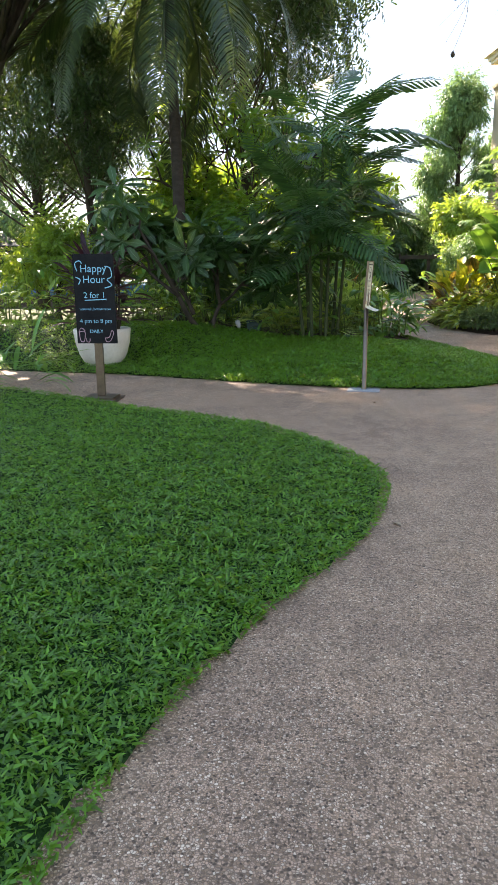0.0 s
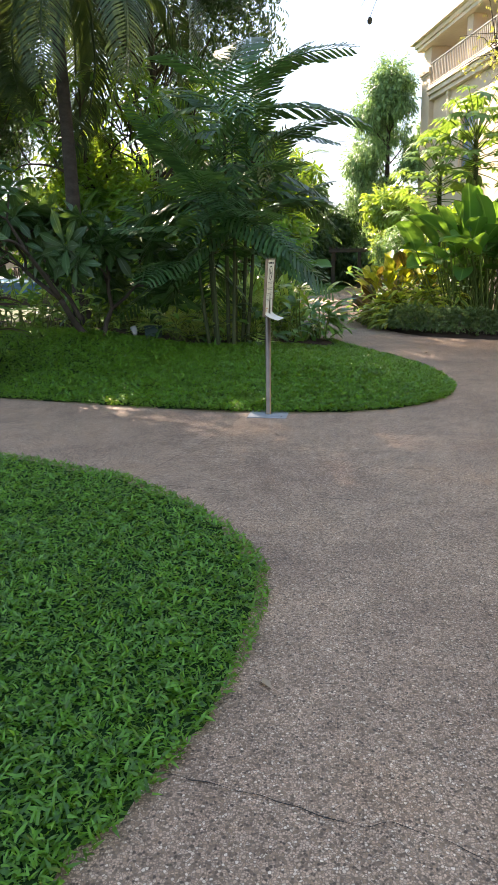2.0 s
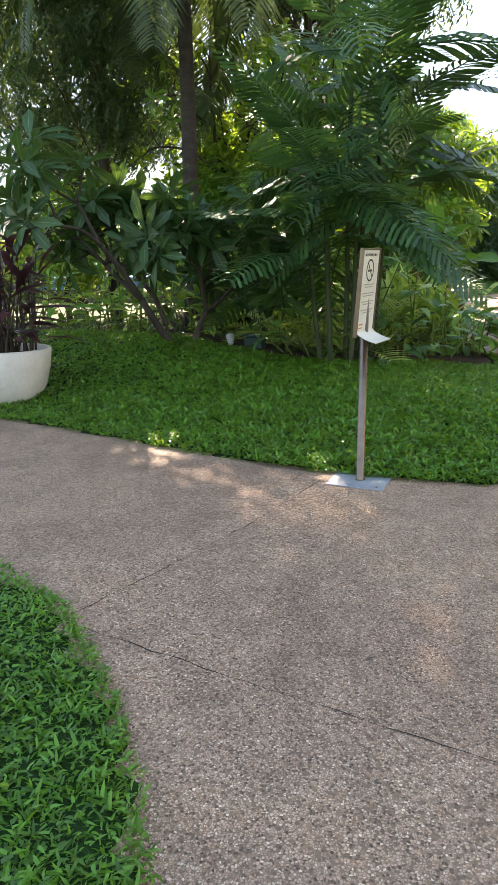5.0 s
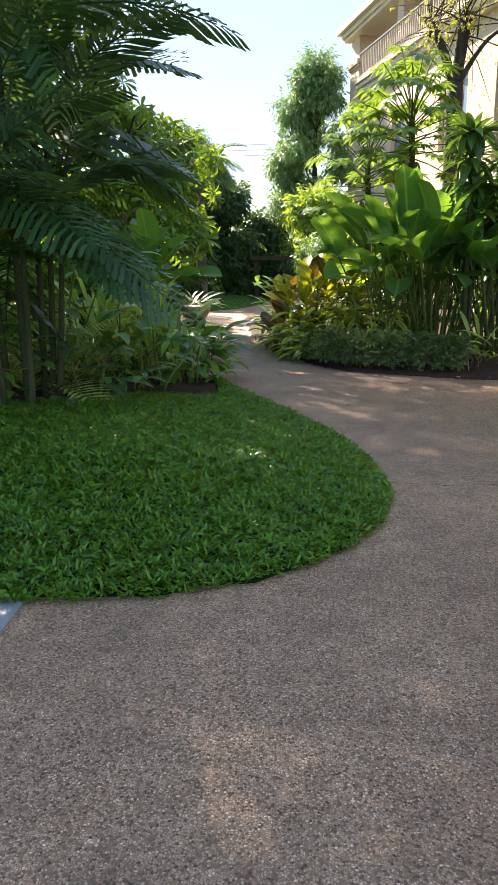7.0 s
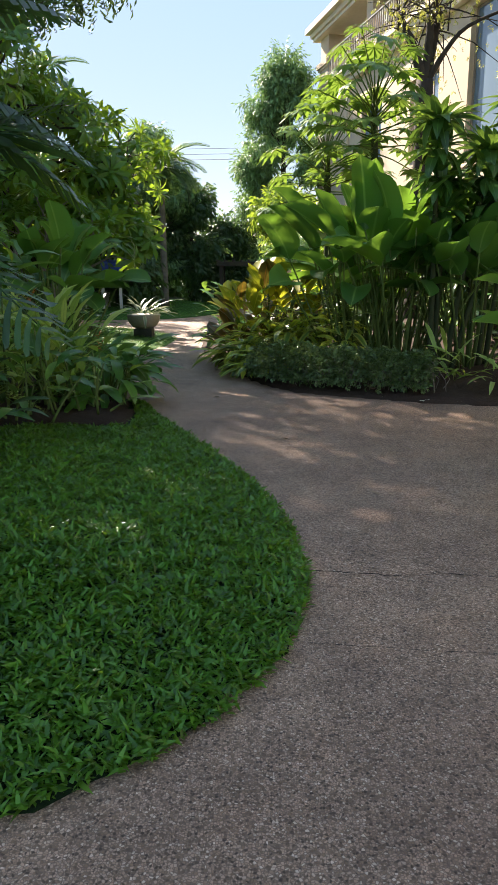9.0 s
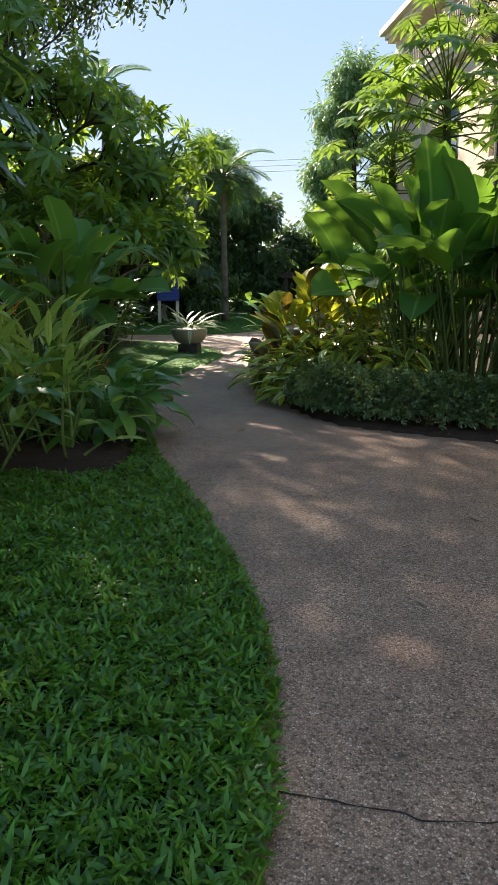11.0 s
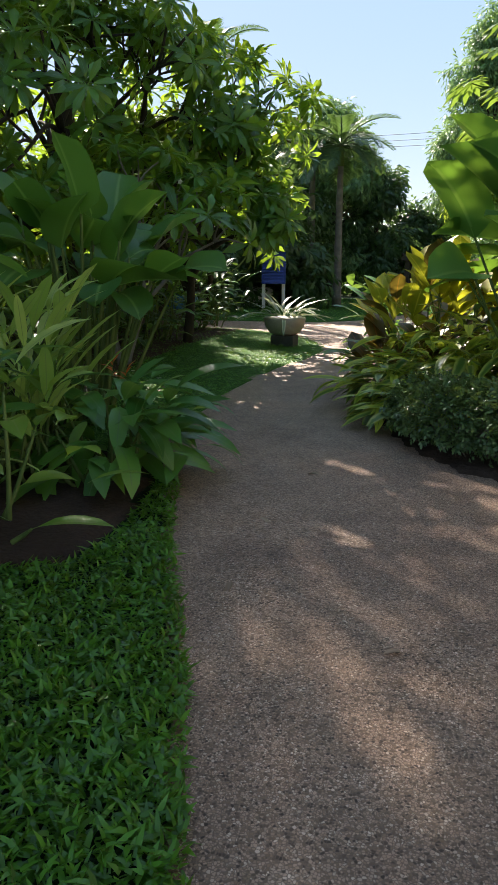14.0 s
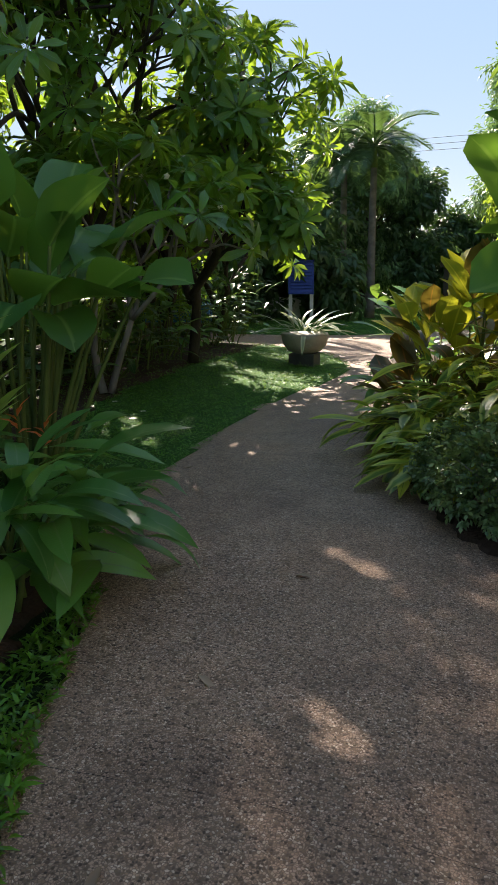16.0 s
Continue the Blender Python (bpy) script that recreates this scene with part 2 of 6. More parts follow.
M_BOARD = plain("blackboard", (0.010, 0.010, 0.011), (0.02, 0.02, 0.02), 4, 0.75, 0, 0.05, 0.15)
M_CHALK_B = plain("blue_chalk", (0.30, 0.62, 0.74), (0.20, 0.48, 0.60), 20, 0.9, 0, 0)
M_CHALK_P = plain("pink_chalk", (0.62, 0.38, 0.42), (0.4, 0.25, 0.28), 20, 0.9, 0, 0)
M_POT = plain("white_pot_glaze", (0.70, 0.66, 0.57), (0.58, 0.53, 0.44), 3, 0.5, 0, 0.05)
M_POT_GREY = plain("grey_stone_pot", (0.46, 0.42, 0.35), (0.33, 0.30, 0.25), 4, 0.75, 0, 0.2)
M_PLINTH = plain("dark_plinth", (0.07, 0.075, 0.07), (0.04, 0.045, 0.04), 5, 0.8, 0, 0.2)
M_WALL = plain("cream_render", (0.66, 0.53, 0.38), (0.60, 0.47, 0.33), 0.6, 0.85, 0, 0.1)
M_TRIM = plain("pale_cornice", (0.74, 0.64, 0.50), (0.66, 0.56, 0.42), 0.8, 0.8, 0, 0.1)
M_IRON = plain("wrought_iron", (0.40, 0.38, 0.34), (0.30, 0.28, 0.25), 8, 0.5, 0.3, 0.05)
M_GLASS = glass_mat("window_glass", (0.16, 0.22, 0.28))
M_FRAME = plain("window_frame_paint", (0.32, 0.27, 0.22), rough=0.5)
M_LAMP = plain("lamp_grey", (0.36, 0.36, 0.34), rough=0.5)
M_GREENBOX = plain("dark_green_box", (0.015, 0.055, 0.045), rough=0.5)
M_TILE = plain("pool_mosaic", (0.05, 0.12, 0.26), (0.10, 0.25, 0.42), 5, 0.2, 0, 0.05)
M_COPING = plain("pool_coping", (0.60, 0.58, 0.54), (0.48, 0.46, 0.42), 2, 0.8)
M_POOLWALL = plain("pool_wall_stone", (0.16, 0.12, 0.09), (0.09, 0.07, 0.055), 3, 0.85, 0, 0.4)
M_WATER = plain("pool_water", (0.30, 0.50, 0.66), (0.20, 0.40, 0.58), 1.0, 0.06, 0, 0.2, 0.6)
M_CANVAS = plain("tan_canvas", (0.38, 0.30, 0.20), (0.32, 0.25, 0.16), 4, 0.9)
M_DARKWOOD = plain("dark_timber", (0.055, 0.040, 0.030), (0.03, 0.022, 0.018), 5, 0.65, 0, 0.3)
M_SHINGLE = plain("grey_shingle", (0.13, 0.125, 0.12), (0.07, 0.07, 0.07), 6, 0.9, 0, 0.4)
M_BLUE = plain("blue_paint", (0.03, 0.07, 0.36), (0.02, 0.05, 0.26), 5, 0.45, 0, 0.05)
M_WHITE = plain("white_paint", (0.74, 0.73, 0.70), (0.62, 0.61, 0.58), 4, 0.6, 0, 0.05)
M_CABLE = plain("cable", (0.26, 0.26, 0.27), rough=0.7, bump=0)

# ---------------------------------------------------------------- mesh tools
class Tpl:
    """A small mesh: points, faces and a flat coordinate for each point."""
    def __init__(self, v, f, uv):
        self.v, self.f, self.uv = np.asarray(v, float), [tuple(q) for q in f], np.asarray(uv, float)

    def moved(self, m):
        m = np.array(m)
        return Tpl(self.v @ m[:3, :3].T + m[:3, 3], self.f, self.uv)


def joined(tpls):
    v, f, uv, n = [], [], [], 0
    for t in tpls:
        v.append(t.v)
        uv.append(t.uv)
        f += [tuple(i + n for i in q) for q in t.f]
        n += len(t.v)
    return Tpl(np.concatenate(v), f, np.concatenate(uv))


def to_mesh(name, v, loops, totals, uv, material, smooth=True):
    me = bpy.data.meshes.new(name)
    me.vertices.add(len(v))
    me.vertices.foreach_set("co", np.ascontiguousarray(v, np.float32).ravel())
    me.loops.add(len(loops))
    me.loops.foreach_set("vertex_index", np.ascontiguousarray(loops, np.int32))
    me.polygons.add(len(totals))
    starts = np.concatenate([[0], np.cumsum(totals)[:-1]]).astype(np.int32)
    me.polygons.foreach_set("loop_start", starts)
    if uv is not None:
        layer = me.uv_layers.new(name="UVMap")
        layer.data.foreach_set("uv", np.ascontiguousarray(uv[loops], np.float32).ravel())
    me.update(calc_edges=True)
    me.validate()
    me.polygons.foreach_set("use_smooth", np.full(len(me.polygons), smooth))
    me.materials.append(material)
    return me


def mesh_of(name, t, material, smooth=True):
    loops = np.array([i for q in t.f for i in q])
    return to_mesh(name, t.v, loops, np.array([len(q) for q in t.f]), t.uv, material, smooth)


def scattered(name, t, mats, material, smooth=True):
    """One mesh of many copies of a small one, at the given 4 x 4 matrices."""
    mats = np.asarray(mats, float)
    k, n = len(t.v), len(mats)
    v = (np.einsum("nij,kj->nki", mats[:, :3, :3], t.v) + mats[:, None, :3, 3]).reshape(-1, 3)
    lo = np.array([i for q in t.f for i in q])
    loops = (lo[None] + (np.arange(n) * k)[:, None]).ravel()
    totals = np.tile([len(q) for q in t.f], n)
    return to_mesh(name, v, loops, totals, np.tile(t.uv, (n, 1)), material, smooth)


def frames_at(pos, out, spin, size):
    """Matrices that turn a leaf's +y along out and spin it about that way."""
    pos, y = np.asarray(pos, float), np.asarray(out, float)
    y = y / np.linalg.norm(y, axis=1, keepdims=True)
    up = np.tile([0, 0, 1.0], (len(y), 1))
    up[np.abs(y[:, 2]) > 0.97] = [1.0, 0, 0]
    x = np.cross(y, up)
    x /= np.linalg.norm(x, axis=1, keepdims=True)
    z = np.cross(x, y)
    c, s = np.cos(spin)[:, None], np.sin(spin)[:, None]
    m = np.zeros((len(y), 4, 4))
    size = np.broadcast_to(np.asarray(size, float), (len(y),))[:, None]
    m[:, :3, 0], m[:, :3, 1], m[:, :3, 2], m[:, :3, 3] = (c * x + s * z) * size, y * size, (c * z - s * x) * size, pos
    m[:, 3, 3] = 1
    return m


def leaf(length, width, n=4, droop=0.6, fold=0.25, fat=0.45, sharp=0.8, stalk=0.0, wave=0.0):
    """A leaf along +y that bends down by droop radians, folded along its midrib."""
    s = np.linspace(0, 1, n + 1)
    w = np.clip((s ** fat) * (1 - s) ** sharp, 0, None)
    w = w / w.max() * width / 2
    w[0] = max(w[0], width * 0.04)
    v, f, uv = [], [], []
    y, z = 0.0, 0.0
    if stalk:
        v += [(-width * .03, 0, 0), (0, 0, -width * .02), (width * .03, 0, 0)]
        uv += [(0.45, 0), (0.5, 0), (0.55, 0)]
        y = stalk
    for i, q in enumerate(s):
        a = -droop * q
        if i:
            y += length / n * math.cos(a)
            z += length / n * math.sin(a)
        lift = w[i] * fold
        wob = wave * width * math.sin(q * 9)
        v += [(-w[i], y, z + lift + wob), (0, y, z), (w[i], y, z + lift - wob)]
        uv += [(0, q), (0.5, q), (1, q)]
    for i in range(len(v) // 3 - 1):
        a = 3 * i
        f += [(a, a + 1, a + 4, a + 3), (a + 1, a + 2, a + 5, a + 4)]
    return Tpl(v, f, uv)


def blade(length, width, droop):
    """A grass blade of three triangles."""
    y1, z1 = length * 0.5, -length * 0.12 * droop
    return Tpl([(-width / 2, 0, 0), (width / 2, 0, 0), (-width * .45, y1, z1), (width * .45, y1, z1), (0, length, z1 - length * .35 * droop)],
               [(0, 1, 3, 2), (2, 3, 4)], [(0, 0), (1, 0), (0, .5), (1, .5), (.5, 1)])


def smooth_line(pts, per=6, closed=False):
    """A smooth line through a few points."""
    p = np.asarray(pts, float)
    n = len(p)
    out = []
    for i in range(n if closed else n - 1):
        a, b, c, d = (p[(i - 1) % n], p[i], p[(i + 1) % n], p[(i + 2) % n]) if closed else (p[max(i - 1, 0)], p[i], p[i + 1], p[min(i + 2, n - 1)])
        for k in range(per):
            t = k / per
            out.append(0.5 * (2 * b + (c - a) * t + (2 * a - 5 * b + 4 * c - d) * t * t + (3 * b - a - 3 * c + d) * t ** 3))
    if not closed:
        out.append(p[-1])
    return np.array(out)


def tube(pts, radii, sides=9, per=4, rough=0.0, rng=None):
    """A round limb through a few points, tapering by the given radii."""
    line = smooth_line(pts, per)
    rad = np.interp(np.linspace(0, 1, len(line)), np.linspace(0, 1, len(radii)), radii)
    v, f, uv = [], [], []
    tang = np.gradient(line, axis=0)
    ref = np.array([0.31, 0.95, 0.05])
    for i, (q, t, r) in enumerate(zip(line, tang, rad)):
        t = t / np.linalg.norm(t)
        a = np.cross(t, ref)
        a /= np.linalg.norm(a)
        b = np.cross(t, a)
        for k in range(sides):
            an = 2 * math.pi * k / sides
            rr = r * (1 + (rng.normal(0, rough) if rng is not None and rough else 0))
            v.append(q + (a * math.cos(an) + b * math.sin(an)) * rr)
            uv.append((k / sides, i / len(line)))
    for i in range(len(line) - 1):
        for k in range(sides):
            k2 = (k + 1) % sides
            f.append((i * sides + k, i * sides + k2, (i + 1) * sides + k2, (i + 1) * sides + k))
    f.append(tuple(range(sides))[::-1])
    f.append(tuple((len(line) - 1) * sides + k for k in range(sides)))
    return Tpl(v, f, uv)


def boxes(items):
    """Boxes x0, y0, z0, x1, y1, z1 with slightly eased edges."""
    out = []
    for x0, y0, z0, x1, y1, z1 in items:
        e = min(0.01, abs(x1 - x0) * .12, abs(y1 - y0) * .12, abs(z1 - z0) * .12)
        v = []
        for z, k in ((z0, e), (z0 + e, 0), (z1 - e, 0), (z1, e)):
            v += [(x0 + k, y0 + k, z), (x1 - k, y0 + k, z), (x1 - k, y1 - k, z), (x0 + k, y1 - k, z)]
        f = [(3, 2, 1, 0), (12, 13, 14, 15)]
        for i in range(3):
            for k in range(4):
                f.append((4 * i + k, 4 * i + (k + 1) % 4, 4 * i + 4 + (k + 1) % 4, 4 * i + 4 + k))
        out.append(Tpl(v, f, np.zeros((16, 2))))
    return joined(out)


def lathe(profile, sides=32):
    """A turned shape from rows of radius and height."""
    v, f, uv = [], [], []
    for i, (r, z) in enumerate(profile):
        for k in range(sides):
            a = 2 * math.pi * k / sides
            v.append((r * math.cos(a), r * math.sin(a), z))
            uv.append((k / sides, i / len(profile)))
    for i in range(len(profile) - 1):
        for k in range(sides):
            k2 = (k + 1) % sides
            f.append((i * sides + k, i * sides + k2, (i + 1) * sides + k2, (i + 1) * sides + k))
    f.append(tuple(range(sides))[::-1])
    f.append(tuple((len(profile) - 1) * sides + k for k in range(sides)))
    return Tpl(v, f, uv)


def thing(name, m, label, category, group="", kind=""):
    ob = new(name)
    ob.empty_display_size = 0.1
    ob.matrix_world = m
    return tagged(ob, label, category, group, kind)


def part(name, me, parent, label="", m=None):
    ob = new(name, me)
    ob.parent = parent
    if m is not None:
        ob.matrix_basis = m
    return tagged(ob, label)


def rot(az, tilt=0.0, roll=0.0, at=(0, 0, 0), size=1.0):
    """A leaf's pose: +y turned to azimuth az (degrees, from +y to the left) and raised by tilt."""
    return Matrix.Translation(at) @ Matrix.Rotation(radians(az), 4, "Z") @ Matrix.Rotation(radians(tilt), 4, "X") @ Matrix.Rotation(radians(roll), 4, "Y") @ Matrix.Scale(size, 4)


def inside(pts, poly):
    x, y = pts[:, 0], pts[:, 1]
    hit = np.zeros(len(pts), bool)
    a = poly
    b = np.roll(poly, -1, axis=0)
    for (x0, y0), (x1, y1) in zip(a, b):
        if y0 != y1:
            hit ^= ((y0 > y) != (y1 > y)) & (x < (x1 - x0) * (y - y0) / (y1 - y0) + x0)
    return hit


def nearest(pts, poly):
    """The nearest places on a closed outline, and how far they are."""
    best, far = np.zeros_like(pts), np.full(len(pts), 1e9)
    for a, b in zip(poly, np.roll(poly, -1, axis=0)):
        d = b - a
        t = np.clip(((pts - a) @ d) / max(d @ d, 1e-9), 0, 1)
        q = a + t[:, None] * d
        r = np.linalg.norm(pts - q, axis=1)
        k = r < far
        best[k], far[k] = q[k], r[k]
    return best, far

# ---------------------------------------------------------------- the ground
R = np.random.default_rng(7)


def slab_mesh(name, poly, height, material, step=0.14, drop=0.05):
    """A sheet that fills an outline, rising from its edge by height(distance, x, y), with an edge going down."""
    lo, hi = poly.min(0) - step, poly.max(0) + step
    nx, ny = int((hi[0] - lo[0]) / step) + 2, int((hi[1] - lo[1]) / step) + 2
    gx, gy = np.meshgrid(lo[0] + np.arange(nx) * step, lo[1] + np.arange(ny) * step, indexing="ij")
    pts = np.stack([gx.ravel(), gy.ravel()], 1)
    ins = inside(pts, poly)
    near, far = nearest(pts, poly)
    cell = ins.reshape(nx, ny)
    keep = cell[:-1, :-1] | cell[1:, :-1] | cell[:-1, 1:] | cell[1:, 1:]
    xy = np.where(ins[:, None], pts, near)
    d = np.where(ins, far, 0.0)
    z = height(d, xy[:, 0], xy[:, 1])
    z = np.where(ins, z, height(0 * d, xy[:, 0], xy[:, 1]) - drop)
    idx = np.arange(nx * ny).reshape(nx, ny)
    i, j = np.nonzero(keep)
    quads = np.stack([idx[i, j], idx[i + 1, j], idx[i + 1, j + 1], idx[i, j + 1]], 1)
    used, inv = np.unique(quads, return_inverse=True)
    v = np.column_stack([xy, z])[used]
    inv = inv.reshape(-1)
    return to_mesh(name, v, inv, np.full(len(quads), 4), np.zeros((len(v), 2)), material)


def blades_on(name, poly, height, n, length, width, material, label, weight=None, flat=0.55):
    """Grass: many blades inside an outline, of mixed length and lean."""
    lo, hi = poly.min(0), poly.max(0)
    got = []
    left = n
    while left > 0:
        p = R.uniform(lo, hi, (n * 2, 2))
        if weight is not None:
            p = p[R.random(len(p)) < weight(p[:, 0], p[:, 1])]
        p = p[inside(p, poly)][:left]
        got.append(p)
        left -= len(p)
    p = np.concatenate(got)
    _, d = nearest(p, poly)
    # a few shoots creep over the edge
    z = height(np.maximum(d, 0.02), p[:, 0], p[:, 1])
    az = R.uniform(0, 2 * math.pi, n)
    tilt = np.clip(R.normal(flat, 0.33, n), 0.02, 1.45)
    out = np.stack([np.cos(az) * np.cos(tilt), np.sin(az) * np.cos(tilt), np.sin(tilt)], 1)
    clump = np.array([noise.noise((x * 9.0, y * 9.0, 0.0)) + 0.6 * noise.noise((x * 3.1, y * 3.1, 4.0)) for x, y in p])
    size = R.uniform(0.6, 1.25, n) * (1 + 0.25 * clump)
    pos = np.column_stack([p, z + R.uniform(0.0, 0.034, n) + 0.016 * clump * np.clip(d / 0.1, 0, 1)])
    mats = frames_at(pos, out, R.normal(0, 0.5, n), size)
    half = n // 2
    a = scattered(name, blade(length, width, 0.8), mats[:half], material)
    b = scattered(name, blade(length * 0.75, width * 1.15, 1.4), mats[half:], material)
    ob = new(name, a)
    tagged(ob, label, "grass", kind="stuff")
    tagged(new(name, b), label, "grass", kind="stuff")
    return ob


def wavy(poly, amount, freq=9.0):
    out = poly.copy()
    for i, (x, y) in enumerate(poly):
        out[i] += (noise.noise((x * freq, y * freq, 1.0)) * amount, noise.noise((x * freq, y * freq, 5.0)) * amount)
    return out


gm = boxes([(-420, -420, -0.6, 420, 420, -0.05)])
tagged(new("ground", mesh_of("ground", gm, M_GROUND)), "dark green garden ground reaching to the horizon", "ground", kind="structure")

PATH_EDGE = np.array([(-11, -6), (5.4, -6), (5.4, 8), (6.2, 12), (9, 15.2), (4, 15.6), (1.4, 17.5), (0.9, 22), (1.2, 30), (3.5, 41), (-1.2, 41), (-2.0, 33), (-5, 31), (-9, 30), (-9, 24), (-3.6, 24), (-2.6, 20), (-2.0, 14.9), (-2.6, 11), (-5, 9.8), (-11, 9.8)], float)
tagged(new("pavement", slab_mesh("pavement", PATH_EDGE, lambda d, x, y: 0 * d, M_PATH, 0.5)), "pinkish grey washed pebble garden path", "path", kind="structure")

LAWN_A = wavy(smooth_line([(-0.88, -6), (-0.86, -1), (-0.83, 0.9), (-0.67, 2.06), (-0.46, 2.72), (-0.28, 3.2), (-0.16, 3.75), (-0.14, 4.26), (-0.24, 4.76), (-0.59, 5.28), (-1.29, 5.94), (-1.92, 6.23), (-2.67, 6.49), (-3.12, 6.66), (-4.1, 7.1), (-5.6, 7.6), (-9, 7.9), (-12, 8)], 8), 0.03)
LAWN_A = np.concatenate([LAWN_A, [(-12, -6)]])
MOUND = wavy(smooth_line([(-12, 9.4), (-9, 9.1), (-5.3, 8.84), (-4.06, 8.8), (-3, 8.6), (-2, 8.40), (-1.2, 8.27), (-0.6, 8.24), (0.15, 8.33), (0.8, 8.66), (1.22, 9.18), (1.39, 9.8), (1.37, 10.5), (1.15, 11.4), (0.65, 12.66), (0.10, 13.8), (-0.1, 14.35), (-0.5, 15.2)], 8), 0.025)
MOUND = np.concatenate([MOUND, [(-2.5, 15.6), (-12, 15.6)]])
LAWN_B = wavy(smooth_line([(-0.5, 15.1), (-0.62, 15.4), (-0.82, 16.3), (-1.0, 17.9), (-1.08, 19.6), (-0.9, 21.2), (-0.9, 22.6), (-1.28, 23.9), (-2.0, 25.2), (-3.0, 26.1), (-4.6, 26.6), (-6.5, 26.6)], 8), 0.02)
LAWN_B = np.concatenate([LAWN_B, [(-8.5, 26), (-8.5, 16), (-2.5, 15.3)]])
LAWN_C = np.concatenate([smooth_line([(-9, 29.3), (-5, 29.2), (-3.2, 29.4), (-2.1, 29.9), (-1.2, 31.4), (-0.6, 34), (-0.3, 38)], 6), [(-0.3, 44), (-14, 44), (-14, 29.3)]])
BED_R = wavy(smooth_line([(3.5, 41), (1.2, 35), (0.2, 29), (-0.45, 24.5), (-0.2, 20.8), (0.16, 18.8), (0.42, 17.6), (0.78, 16.75), (1.08, 16.0), (1.4, 15.5), (1.75, 15.22), (2.3, 14.96), (2.95, 14.68), (3.7, 14.5), (6, 14.2), (9.5, 14)], 8), 0.015)
BED_R = np.concatenate([BED_R, [(14, 14), (14, 41)]])


def h_lawn_a(d, x, y):
    return 0.03 * (1 - np.exp(-d / 0.06)) + 0.05 * (1 - np.exp(-d / 1.5))


def h_mound(d, x, y):
    return 0.03 * (1 - np.exp(-d / 0.06)) + 0.27 * (1 - np.exp(-(d / 1.3) ** 1.6)) * np.clip((14.2 - y) / 2.5, 0.15, 1) + 0.2 * np.clip((-2.2 - x) / 1.5, 0, 1) * np.clip((d - 0.9) / 1.3, 0, 1)


def h_lawn_b(d, x, y):
    return 0.015 * (1 - np.exp(-d / 0.05)) + 0.30 * (1 - np.exp(-(d / 2.6) ** 1.5))


def h_lawn_c(d, x, y):
    return 0.02 * (1 - np.exp(-d / 0.05)) + 0.35 * (1 - np.exp(-(d / 3.0) ** 1.5))


def h_bed(d, x, y):
    return 0.05 * (1 - np.exp(-d / 0.10)) + 0.10 * (1 - np.exp(-d / 1.5)) + 0.008 * np.sin(x * 23) * np.sin(y * 19) * (d > 0.05)


LAWN_R = np.concatenate([smooth_line([(5.0, -6), (4.7, -1), (4.5, 4), (4.3, 8.5), (3.55, 10.9), (3.3, 11.9), (3.6, 12.6), (5.0, 13.0), (8.5, 13.1), (13, 13.2)], 8), [(13, -6)]])
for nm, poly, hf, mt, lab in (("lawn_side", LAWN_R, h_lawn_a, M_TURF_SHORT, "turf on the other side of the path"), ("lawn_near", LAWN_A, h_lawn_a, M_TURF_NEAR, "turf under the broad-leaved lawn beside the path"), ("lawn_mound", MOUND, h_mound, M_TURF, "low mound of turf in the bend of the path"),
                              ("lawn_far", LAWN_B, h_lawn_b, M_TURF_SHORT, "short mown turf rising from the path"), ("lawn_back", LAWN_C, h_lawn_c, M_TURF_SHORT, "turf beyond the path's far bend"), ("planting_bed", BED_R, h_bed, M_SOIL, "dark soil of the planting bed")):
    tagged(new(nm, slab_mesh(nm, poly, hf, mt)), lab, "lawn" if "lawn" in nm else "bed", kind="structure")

SOIL_L = np.concatenate([smooth_line([(-9, 12.2), (-6.5, 12.0), (-4.4, 11.75), (-3.2, 11.55), (-2.2, 11.45), (-1.4, 11.65), (-1.0, 12.5), (-0.7, 12.9), (-0.28, 12.98), (-0.08, 13.25), (-0.12, 13.7), (-0.2, 14.1)], 6), [(-0.32, 14.5), (-0.62, 15.0), (-9, 15.1)]])
tagged(new("planting_bed", slab_mesh("planting_bed", wavy(SOIL_L, 0.06), lambda d, x, y: h_mound(nearest(np.stack([x, y], 1), MOUND)[1], x, y) + 0.03, M_SOIL, 0.16, 0.06)), "bare brown soil under the shrubs", "bed", kind="structure")
SOIL_B = np.concatenate([smooth_line([(-1.5, 15.4), (-2.1, 17.2), (-2.55, 18.4), (-2.8, 20.2), (-2.9, 22), (-3.05, 24), (-3.6, 26.2)], 6), [(-8.4, 26), (-8.4, 15.4)]])
tagged(new("planting_bed", slab_mesh("planting_bed", wavy(SOIL_B, 0.06), lambda d, x, y: h_lawn_b(nearest(np.stack([x, y], 1), LAWN_B)[1], x, y) + 0.03, M_SOIL, 0.2, 0.06)), "shaded soil under the frangipani trees", "bed", kind="structure")


